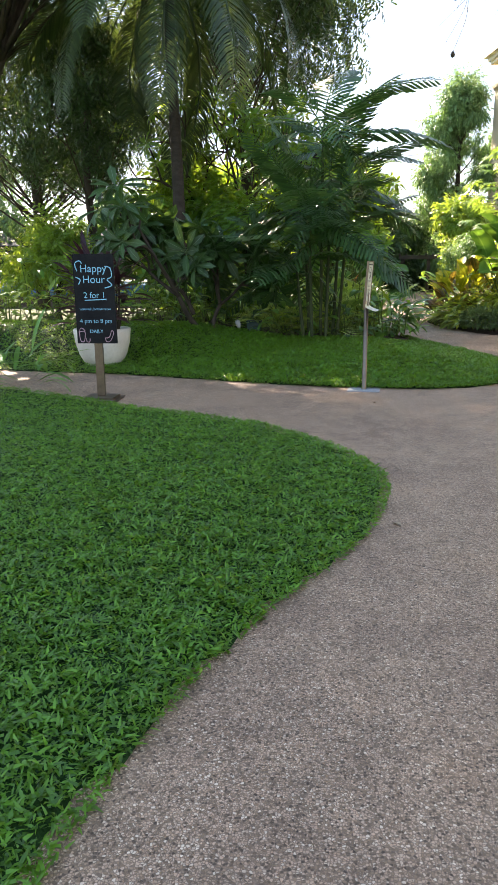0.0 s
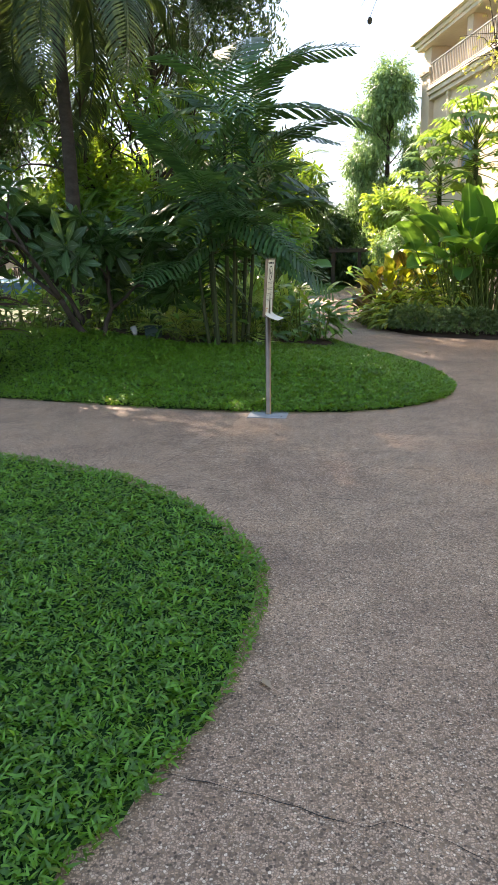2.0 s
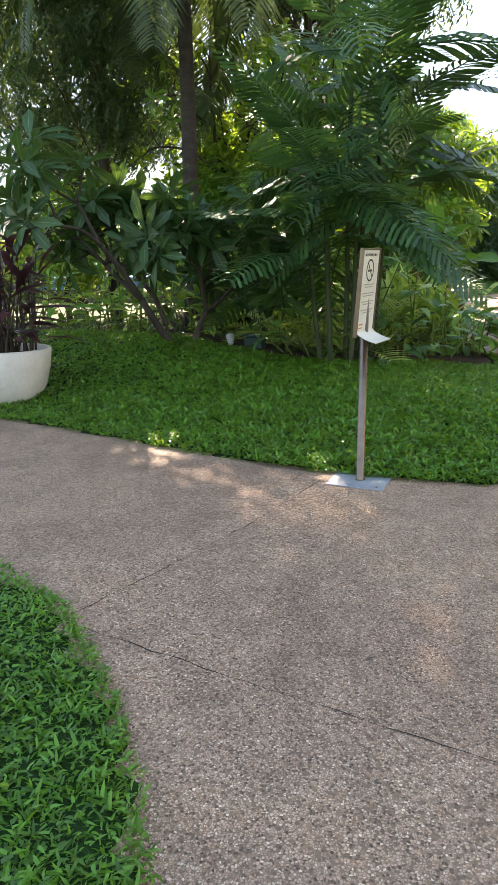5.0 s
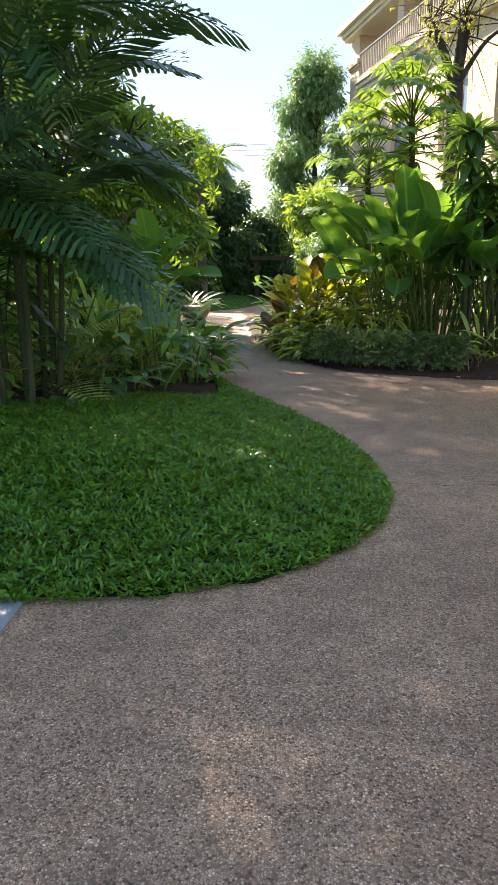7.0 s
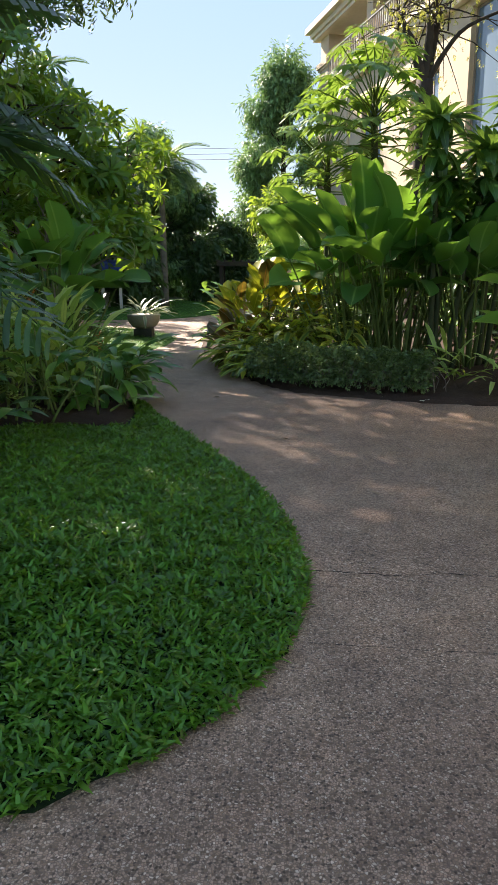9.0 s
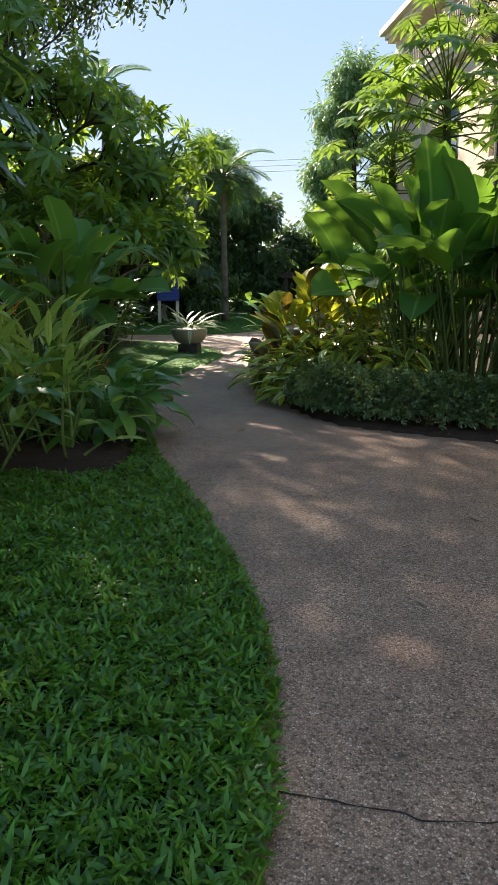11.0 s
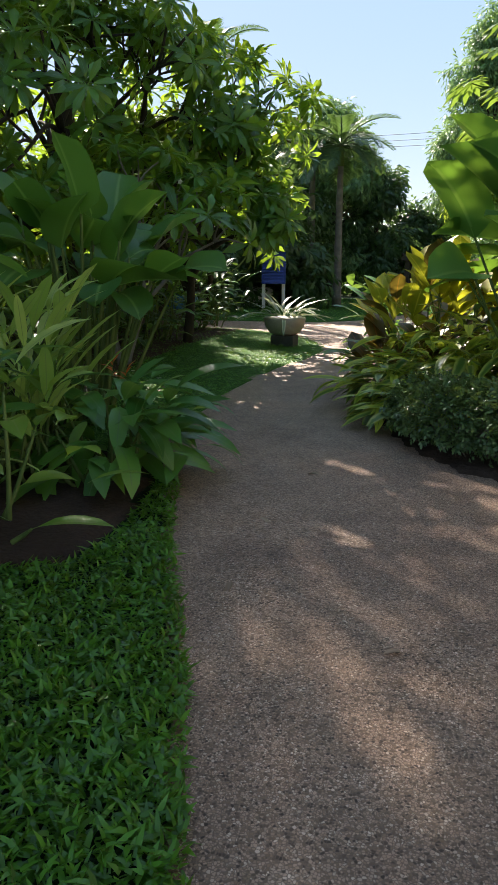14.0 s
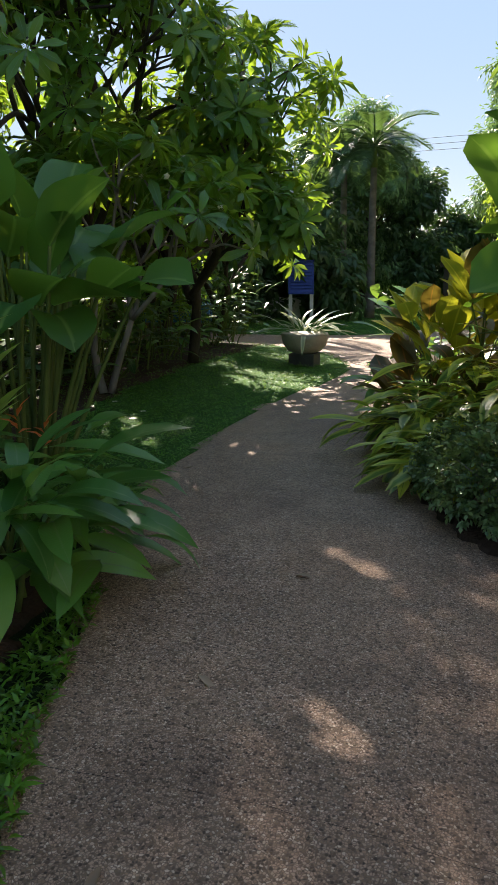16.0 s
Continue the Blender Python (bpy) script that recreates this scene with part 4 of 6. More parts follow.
# behind the mound: a belt of ginger, bright shrubs and young palms
for i in range(26):
    x = -8.6 + i * 0.33 + R.uniform(-0.1, 0.1)
    y = 12.45 + R.uniform(-0.25, 0.6) + 0.06 * max(0, -4 - x)
    kind = i % 3
    zb = 0.28
    if kind == 0:
        leafy_plant("ginger_plant", (x, y, zb), 100 + i, "leafy ginger clump behind the mound", M_GINGER, 16, 0.75, 0.42, 0.085, "plant", "ginger clumps", reach=0.25, spray=0.25)
    elif kind == 1:
        leafy_plant("lime_shrub", (x, y + 0.2, zb), 100 + i, "yellow-green leafy shrub behind the mound", M_LIME, 22, 0.62, 0.26, 0.09, "shrub", "bright shrubs", reach=0.3, spray=0.2)
    else:
        leafy_plant("ginger_plant", (x, y + 0.4, zb), 100 + i, "taller dark ginger clump behind the mound", M_GINGER_D, 18, 1.25, 0.5, 0.10, "plant", "ginger clumps", reach=0.3, spray=0.3)
for i in range(9):
    leafy_plant("lime_shrub", (-10.5 + i * 0.62, 13.6 + R.uniform(-.2, .3), 0.25), 140 + i, "sunlit yellow-green shrub by the pool wall", M_LIME, 46, 0.62, 0.26, 0.10, "shrub", "bright shrubs", reach=0.35, spray=0.25)
young = [mesh_of("frond", frond(0.95, 16, 0.32, 0.035, ar, 0.3, 0.25, np.random.default_rng(5), 2, False, 0.25, 0.008), M_GINGER) for ar in (0.8, 1.2)]
for i, (x, y) in enumerate(((-1.75, 11.95), (-2.35, 12.2), (-1.6, 12.75), (-2.9, 12.5))):
    t = thing("young_palm", Matrix.Translation((x, y, 0.26)), "young feather palm low in the bed", "palm", "young palms")
    for k in range(9):
        part("frond", young[k % 2], t, m=rot(k * 137.5 + i * 31, 70 - 6 * k, 0, (0, 0, 0.05), R.uniform(0.8, 1.15)))
for i, (x, y, s) in enumerate(((-2.3, 13.4, 1.0), (-3.4, 13.6, 0.9), (-5.7, 13.9, 0.85), (-4.6, 13.8, 1.0))):
    leafy_plant("broad_leaf_shrub", (x, y, 0.25), 160 + i, "dark broad-leaved shrub behind the palms", M_FRANGI, 34, 1.7 * s, 0.34, 0.14, "shrub", "dark shrubs", reach=0.45, spray=0.5, droop=0.8, lift=(45, -15))
for i, (x, y, h, sp) in enumerate(((-9.1, 16.6, 2.5, 1.25), (-4.2, 16.2, 2.8, 1.1))):
    broad_tree("bushy_tree", (x, y, 0.15), h, sp, 170 + i, M_LIME if i == 0 else M_FRANGI, "bushy small tree with sunlit yellow-green leaves", 16, 60, 0.17, 0.065, 0.3, 0.06, 0.25, group="bushy trees")

for i, (x, y) in enumerate(((-2.75, 11.95), (-2.1, 11.85), (-1.15, 11.9), (-0.8, 12.5), (-3.9, 12.1), (-1.5, 12.25))):
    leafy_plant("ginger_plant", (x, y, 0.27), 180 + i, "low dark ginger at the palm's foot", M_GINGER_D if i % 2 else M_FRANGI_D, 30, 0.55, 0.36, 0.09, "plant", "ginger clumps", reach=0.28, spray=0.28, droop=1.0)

# ginger and lobster-claw clumps by the path
for i, (x, y, n, h, mt) in enumerate(((-0.55, 14.3, 54, 0.5, 1), (-0.78, 14.75, 50, 0.62, 1), (-1.0, 14.15, 60, 0.75, 0), (-1.25, 14.5, 70, 0.88, 0), (-1.55, 14.05, 64, 0.82, 0), (-1.9, 14.5, 60, 0.92, 0), (-0.62, 14.55, 46, 0.55, 1))):
    leafy_plant("ginger_plant", (x, y, 0.08 if mt else 0.12), 200 + i, "ginger clump with glossy dark leaves and orange flowers" if mt else "pale green ginger clump with orange flowers", M_GINGER_D if mt else M_GINGER, n, h, 0.42 if mt else 0.42, 0.115 if mt else 0.08, "plant", "ginger clumps by the path", reach=0.24, spray=0.22 if mt else 0.10, bloom=1 if i in (1, 3, 4, 6) else 0, droop=0.9 if mt else 0.6, lift=(60, 0) if mt else (88, 48))


def paddle_plant(at, seed, n, height, ll, lw, label, spread=0.5, group="paddle-leaved clumps"):
    """Tall bare leaf stalks, each with one big paddle blade."""
    rng = np.random.default_rng(seed)
    t = thing("paddle_leaf_plant", Matrix.Translation(at), label, "plant", group)
    forms = [mesh_of("leaf", leaf(ll * a, lw * b, 8, d, f, 0.42, 0.44, wave=0.04), M_BIG) for a, b, d, f in ((1, 1, 0.7, 0.45), (0.9, 1.05, 1.1, 0.35), (1.1, 0.95, 0.35, 0.6))]
    for i in range(n):
        a = rng.uniform(0, 2 * math.pi)
        r = spread * math.sqrt(rng.uniform(0, 1))
        foot = np.array([math.cos(a) * r * 0.65, math.sin(a) * r * 0.65, -0.03])
        h = height * rng.uniform(0.47, 0.72)
        out = 0.4 + 0.9 * (0.72 - h / height) / 0.25          # low leaves splay outwards
        tip = foot + np.array([math.cos(a) * r * (out + 0.35), math.sin(a) * r * (out + 0.35), h]) + rng.normal(0, 0.06, 3)
        st = part("leaf_stalk", mesh_of("leaf_stalk", tube([foot, (foot + tip) / 2 + rng.normal(0, .03, 3), tip], [0.018, 0.014, 0.010], 6, 3), M_STEM), t)
        az = math.degrees(math.atan2(-math.cos(a), math.sin(a))) + rng.uniform(-40, 40)
        part("leaf", forms[i % 3], st, m=rot(az, 8 + 72 * (h / height - 0.47) / 0.25 + rng.uniform(-12, 14), rng.uniform(-40, 40), tip, rng.uniform(0.7, 1.05)))
    return t


paddle_plant((2.45, 17.35, 0.1), 301, 52, 2.5, 0.86, 0.47, "tall clump of big bright paddle leaves", 0.55)
paddle_plant((3.05, 17.2, 0.1), 302, 54, 2.65, 0.86, 0.47, "tall clump of big bright paddle leaves", 0.6)
paddle_plant((4.0, 17.0, 0.1), 303, 34, 2.2, 0.85, 0.42, "clump of big paddle leaves in the bed", 0.55)
paddle_plant((-1.5, 15.75, 0.12), 304, 44, 2.3, 0.62, 0.40, "shaded clump of big paddle leaves", 0.36)
paddle_plant((4.6, 15.4, 0.1), 306, 9, 1.3, 0.7, 0.30, "low clump of big paddle leaves near the path", 0.3)
for q, (n, h) in enumerate(((16, 2.0), (12, 1.2))):
    paddle_plant((3.55, 12.1 + 0.15 * q, 0.04), 308 + q, n, h, 0.50, 0.26, "broad-leaved clump on the corner of the side lawn", 0.36)

# filler behind the stalks, its deep shade put into dark leaf colours
for i, (x, y) in enumerate(((1.9, 18.1), (2.5, 18.4), (3.1, 18.3), (3.7, 18.2), (4.3, 17.9), (1.0, 19.4), (1.6, 19.5), (0.75, 19.9), (2.2, 19.1))):
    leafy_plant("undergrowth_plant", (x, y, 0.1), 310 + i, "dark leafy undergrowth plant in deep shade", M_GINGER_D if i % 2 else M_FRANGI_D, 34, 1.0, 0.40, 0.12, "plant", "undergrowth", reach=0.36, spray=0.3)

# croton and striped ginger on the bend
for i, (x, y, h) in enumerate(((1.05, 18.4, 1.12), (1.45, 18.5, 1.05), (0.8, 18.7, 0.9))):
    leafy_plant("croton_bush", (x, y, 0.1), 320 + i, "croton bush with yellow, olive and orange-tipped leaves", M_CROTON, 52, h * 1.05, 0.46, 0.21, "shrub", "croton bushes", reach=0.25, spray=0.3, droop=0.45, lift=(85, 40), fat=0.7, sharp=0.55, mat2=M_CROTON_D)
# upper leaves take the sunlit yellow copy, low ones the darker copy
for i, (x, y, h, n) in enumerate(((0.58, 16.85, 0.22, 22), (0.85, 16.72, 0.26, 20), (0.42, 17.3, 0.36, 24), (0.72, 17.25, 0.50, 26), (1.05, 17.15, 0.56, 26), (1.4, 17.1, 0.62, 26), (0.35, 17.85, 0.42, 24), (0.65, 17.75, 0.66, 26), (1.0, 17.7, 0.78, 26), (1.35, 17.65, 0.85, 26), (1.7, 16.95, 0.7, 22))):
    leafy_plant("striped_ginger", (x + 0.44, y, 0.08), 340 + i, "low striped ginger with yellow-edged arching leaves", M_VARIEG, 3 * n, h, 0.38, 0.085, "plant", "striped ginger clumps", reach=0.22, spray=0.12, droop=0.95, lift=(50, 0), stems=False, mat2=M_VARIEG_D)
for i, (x, y) in enumerate(((0.2, 18.9), (0.05, 19.6), (0.1, 20.6), (0.4, 19.4), (0.0, 21.8), (0.3, 23.0), (0.9, 19.6), (1.5, 19.0))):
    leafy_plant("ginger_plant", (x + 0.5, y, 0.1), 360 + i, "dark arching ginger along the path", M_GINGER_D, 20, 0.4 if i < 6 else 1.0, 0.4, 0.09, "plant", "ginger clumps", reach=0.22, spray=0.3, droop=1.0)
for i in range(3):
    leafy_plant("strap_leaf_lily", (3.35 + 0.35 * i, 15.45 - 0.12 * i, 0.1), 380 + i, "pale strap-leaved lily at the bed's edge", M_GINGER, 18, 0.34, 0.55, 0.06, "plant", "lilies", reach=0.14, spray=0.2, droop=1.1, lift=(75, 25), stems=False)


def low_hedge():
    """Clipped small-leaved hedge along the bed's edge, twiggy below."""
    rng = np.random.default_rng(44)
    t = thing("low_hedge", Matrix.Identity(4), "low small-leaved hedge with bare brown twigs below", "hedge")
    line = smooth_line([(1.22, 16.55), (1.42, 16.15), (1.72, 15.85), (2.15, 15.6), (2.7, 15.38), (3.1, 15.24)], 10)
    n = 5200
    k = rng.uniform(0, len(line) - 1.001, n)
    i0 = k.astype(int)
    c = line[i0] + (line[i0 + 1] - line[i0]) * (k - i0)[:, None]
    a = rng.uniform(-0.25, math.pi + 0.25, n)
    lump = np.array([0.9 + 0.25 * noise.noise((x * 4, y * 4, 0.0)) for x, y in c])
    rr = 0.36 * lump * rng.uniform(0.72, 1.05, n)
    tan = line[i0 + 1] - line[i0]
    nrm = np.stack([-tan[:, 1], tan[:, 0]], 1) / np.linalg.norm(tan, axis=1, keepdims=True)
    across = np.cos(a) * rr * 1.15
    pos = np.column_stack([c + nrm * across[:, None], 0.20 + np.sin(a) * rr * 0.85])
    way = np.column_stack([nrm * np.cos(a)[:, None], np.sin(a)]) + rng.normal(0, 0.6, (n, 3))
    sp = sprig(6, 0.07, 0.036, 0.020, rng)
    part("foliage", scattered("foliage", sp, frames_at(pos, way, rng.uniform(-1, 1, n), rng.uniform(0.7, 1.25, n)), M_HEDGE), t)
    tw = []
    for i in range(170):
        q = line[rng.integers(0, len(line))] + rng.normal(0, 0.14, 2)
        tw.append(tube([(q[0], q[1], 0.0), (q[0] + rng.normal(0, .05), q[1] + rng.normal(0, .05), 0.2), (q[0] + rng.normal(0, .1), q[1] + rng.normal(0, .1), 0.42)], [0.006, 0.004, 0.002], 4, 1))
    tagged(part("twig_tangle", mesh_of("twig_tangle", joined(tw), M_BARK_GREY), t, "bare brown twigs"), kind="stuff")


low_hedge()

# papaya, dracaenas and the pruned tree on the right
def papaya(at, seed, h, n, group="papaya trees"):
    rng = np.random.default_rng(seed)
    t = thing("papaya_tree", Matrix.Translation(at), "papaya tree with fingered leaves on long stalks", "tree", group)
    part("trunk", mesh_of("trunk", tube([(0, 0, -0.1), (0.05, 0, h * .5), (0, 0.05, h)], [0.09, 0.07, 0.05], 9, 4), M_STEM_D), t)
    lobes = []
    for a in (-150, -105, -68, -34, 0, 34, 68, 105, 150):
        k = 1 - abs(a) / 330
        lobes.append(leaf(0.36 * k, 0.10 * k, 3, 0.5, 0.1, 0.6, 0.8).moved(rot(a)))
        for s in (-1, 1):
            lobes.append(leaf(0.17 * k, 0.055 * k, 2, 0.4, 0.1, 0.6, 0.8).moved(rot(a + s * 38, 0, 0, (-math.sin(radians(a)) * 0.15 * k, math.cos(radians(a)) * 0.15 * k, 0))))
    hand = joined(lobes)
    me = mesh_of("leaf", hand, M_PAPAYA)
    for i in range(n):
        az, up = i * 137.5, 65 - 85 * i / n + rng.uniform(-8, 8)
        root = np.array([0, 0, h - 0.9 * i / n])
        d = np.array([-math.sin(radians(az)) * math.cos(radians(up)), math.cos(radians(az)) * math.cos(radians(up)), math.sin(radians(up))])
        ln = rng.uniform(0.7, 1.05)
        tip = root + d * ln + (0, 0, 0.06)
        st = part("leaf_stalk", mesh_of("leaf_stalk", tube([root, root + d * ln * .5 + (0, 0, .06), tip], [0.014, 0.011, 0.008], 5, 2), M_STEM), t)
        part("leaf", me, st, m=rot(az, rng.uniform(-25, 5), rng.uniform(-15, 15), tip, rng.uniform(1.0, 1.4)))
    fr = mesh_of("fruit", lathe([(0.0, -0.16), (0.06, -0.12), (0.085, 0), (0.05, 0.1), (0.0, 0.13)], 10), M_STEM)
    for i in range(6):
        part("fruit", fr, t, m=Matrix.Translation((0.11 * math.cos(i * 1.1), 0.11 * math.sin(i * 1.1), h - 1.05 - 0.1 * (i % 3))))


papaya((2.9, 19.6, 0.15), 401, 4.1, 46)
papaya((2.2, 20.6, 0.15), 402, 3.5, 36)


def dracaena(at, seed, heads, label):
    rng = np.random.default_rng(seed)
    t = thing("dracaena_tree", Matrix.Translation(at), label, "tree", "dracaena trees")
    for x, y, h in heads:
        part("stem", mesh_of("stem", tube([(x * .3, y * .3, -0.05), (x * .6, y * .6, h * .5), (x, y, h)], [0.04, 0.035, 0.028], 8, 4), M_STEM_D), t)
        for dz, lm, n, lo in ((0, 0.54, 40, -35), (-0.26, 0.50, 26, -50), (-0.55, 0.44, 18, -60)):
            ro = rosette(n, lm * 1.1, 0.135, 75, lo, 0.9, rng, 0.25, 0.9, 0.5, 4)
            part("leaf_head", mesh_of("leaf_head", ro, M_DRAC), t, m=Matrix.Translation((x, y, h + dz)))


dracaena((3.4, 16.6, 0.12), 411, ((-0.08, 0.0, 3.0), (0.1, 0.15, 2.25), (0.62, 0.1, 2.65), (0.95, 0.3, 2.1)), "dracaena with whorled strap leaves on bare stems")
dracaena((4.15, 17.1, 0.12), 412, ((0.1, 0.0, 2.7), (0.5, 0.3, 3.4), (-0.2, 0.3, 2.0)), "dracaena with whorled strap leaves on bare stems")


def pruned_tree(at):
    """Hard-pruned dark limbs with thin new twigs and few yellowish leaves."""
    rng = np.random.default_rng(77)
    t = thing("pruned_tree", Matrix.Translation(at), "hard-pruned dark tree with sparse yellowish leaves", "tree")
    part("trunk", mesh_of("trunk", tube([(0, 0, -0.1), (0.05, 0.1, 3.5), (0, 0, 6.4)], [0.26, 0.24, 0.24], 11, 4, 0.04, rng), M_BARK_D), t)
    stubs = [((0, 0, 6.2), (-0.35, 0, 7.2), (-0.75, 0.1, 8.0)), ((0, 0, 6.3), (0.08, 0.1, 7.2), (0.1, 0.1, 8.1)), ((0, 0, 6.2), (0.45, -0.1, 7.0), (1.0, -0.3, 7.6), (2.2, -0.6, 8.0)), ((0, 0, 6.4), (0.2, 0.3, 7.1), (0.35, 0.5, 7.9))]
    tips = []
    for s in stubs:
        thick = [0.15, 0.12, 0.09] if len(s) == 3 else [0.09, 0.06, 0.025]
        part("limb", mesh_of("limb", tube(s, thick, 9, 4, 0.05, rng), M_BARK_D), t)
        tips.append(np.array(s[-1]))
    tw, mats = [], []
    for i in range(70):
        o = tips[i % 4] + rng.normal(0, 0.15, 3)
        d = rng.normal(0, 1, 3) + (0, 0, 0.7)
        d /= np.linalg.norm(d)
        ln = rng.uniform(1.2, 2.8)
        e = o + d * ln + (0, 0, -0.3)
        tw.append(tube([o, o + d * ln * .5 + (0, 0, 0.1), e], [0.025, 0.014, 0.005], 4, 2))
        for k in range(9):
            mats.append(o + (e - o) * rng.uniform(0.3, 1.0) + rng.normal(0, 0.2, 3))
    tagged(part("twig_tangle", mesh_of("twig_tangle", joined(tw), M_BARK_D), t), kind="stuff")
    p = np.array(mats)
    sp = sprig(6, 0.16, 0.10, 0.035, rng, 0.5)
    part("foliage", scattered("foliage", sp, frames_at(p, rng.normal(0, 1, (len(p), 3)) + (0, 0, -0.6), rng.uniform(-1, 1, len(p)), rng.uniform(0.6, 1.1, len(p))), M_YELLOWISH), t)


pruned_tree((5.3, 27.8, 0.1))
broad_tree("soft_tree", (-4.3, 40.5, 0.0), 7.9, 1.7, 424, M_SOFT, "soft grey-green tree behind the palm", 40, 120, 0.2, 0.06, 0.5, 0.13, 0.2, group="far trees")
broad_tree("soft_tree", (1.7, 42.5, 0.0), 11.4, 1.9, 421, M_SOFT, "tall soft grey-green tree before the building", 60, 150, 0.22, 0.06, 0.6, 0.2, 0.10, group="far trees", squash=0.8)
broad_tree("soft_tree", (1.7, 34.5, 0.0), 4.2, 1.4, 422, M_LIME, "round bright green tree before the building", 18, 90, 0.2, 0.08, 0.4, 0.09, 0.3, group="far trees")
broad_tree("soft_tree", (1.9, 31.0, 0.0), 2.6, 1.0, 423, M_SOFT, "grey-green shrub before the building", 12, 80, 0.14, 0.04, 0.4, 0.06, 0.2, group="far trees")
for i, (x, y, h, s) in enumerate(((4.3, 30, 3.0, 1.4), (6.0, 24.5, 3.2, 1.5), (7.5, 20.5, 3.2, 1.5), (3.2, 25.5, 2.6, 1.2), (5.6, 20.8, 2.4, 1.2), (7.0, 17.6, 2.2, 1.2))):
    broad_tree("filler_shrub", (x, y, 0.1), h, s, 430 + i, M_FRANGI if i % 2 else M_WOOD_LEAF, "dark leafy shrub along the building", 14, 70, 0.17, 0.07, 0.3, 0.05, 0.12, group="shrubs by the building", category="shrub")

# frangipanis and shrubs beyond the short lawn
frangipani((-2.7, 18.6, 0.22), 501, [((0, 0, -0.05), (-0.1, 0.05, 1), 1.15, 0.05), ((0.06, 0.05, -0.05), (0.25, 0.1, 1), 1.0, 0.045)], "grey-barked frangipani with twisting stems", M_FRANGI, M_BARK_GREY, 0.82, 0.28, 3, 0.7, 24, 2)
frangipani((-4.6, 20.6, 0.3), 502, [((0, 0, -0.05), (0.15, -0.1, 1), 1.7, 0.11), ((0.1, -0.05, 1.2), (0.75, -0.25, 0.85), 1.2, 0.08), ((0, 0, 0.9), (-0.6, -0.3, 0.8), 1.5, 0.08), ((0.1, 0, 1.3), (0.55, 0.4, 0.9), 1.2, 0.07)], "spreading frangipani with whorled leaves and cream blossoms", M_FRANGI, M_BARK_D, 1.0, 0.28, 4, 0.74, 100, 6)
frangipani((-2.95, 21.4, 0.25), 506, [((0, 0, -0.05), (0.1, 0, 1), 1.3, 0.085), ((0, 0, 0.9), (0.7, -0.2, 0.8), 1.0, 0.06), ((0, 0, 0.8), (-0.6, 0.3, 0.8), 1.0, 0.06)], "spreading frangipani with whorled leaves and cream blossoms", M_FRANGI, M_BARK_D, 0.82, 0.28, 4, 0.72, 75, 4)
frangipani((-4.9, 17.9, 0.3), 505, [((0, 0, -0.05), (0.1, -0.1, 1), 1.6, 0.10), ((0, 0, 0.9), (-0.6, 0.3, 0.8), 1.4, 0.08), ((0, 0, 1.0), (0.5, -0.3, 0.8), 1.2, 0.07)], "tall frangipani with whorled leaves and cream blossoms", M_FRANGI, M_BARK_D, 1.05, 0.27, 4, 0.74, 24, 5)
frangipani((-4.3, 23.0, 0.3), 513, [((0, 0, -0.05), (0.3, 0, 1), 1.5, 0.09), ((0, 0, 0.5), (-0.5, 0.2, 0.9), 1.4, 0.08)], "spreading frangipani with whorled leaves", M_FRANGI, M_BARK_D, 0.8, 0.28, 4, 0.75, 60, 2)
frangipani((-4.3, 25.6, 0.3), 504, [((0, 0, -0.05), (0.25, 0, 1), 1.2, 0.08), ((0, 0, 0.3), (-0.5, 0.2, 0.9), 1.2, 0.07)], "smaller frangipani near the far bend", M_FRANGI, M_BARK_D, 0.75, 0.27, 4, 0.7, 40)
# undergrowth below the trees; dark leaf copies carry the shade in their colour
for i in range(30):
    x, y = -2.6 - 0.05 * i + R.uniform(-.3, .3), 16.6 + i * 0.32
    x = min(x, np.interp(y, [15, 17.2, 19, 21.6, 24, 27], [-2.0, -2.55, -3.1, -3.25, -3.4, -4.0]) - R.uniform(0, 1.1))
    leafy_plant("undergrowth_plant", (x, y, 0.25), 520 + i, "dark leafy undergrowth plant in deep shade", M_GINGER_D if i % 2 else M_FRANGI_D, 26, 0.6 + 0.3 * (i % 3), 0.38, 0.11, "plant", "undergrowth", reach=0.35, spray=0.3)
for i, (x, y, h, s) in enumerate(((-6.2, 18.5, 4.2, 1.6), (-6.6, 21.5, 4.6, 1.8), (-6.4, 25.0, 4.4, 1.7), (-7.0, 28.5, 4.8, 1.8), (-5.3, 17.0, 3.0, 1.2))):
    broad_tree("bushy_tree", (x, y, 0.1), h, s, 540 + i, M_FRANGI, "dense dark bushy tree behind the frangipanis", 20, 80, 0.19, 0.07, 0.3, 0.08, 0.12, group="bushy trees")


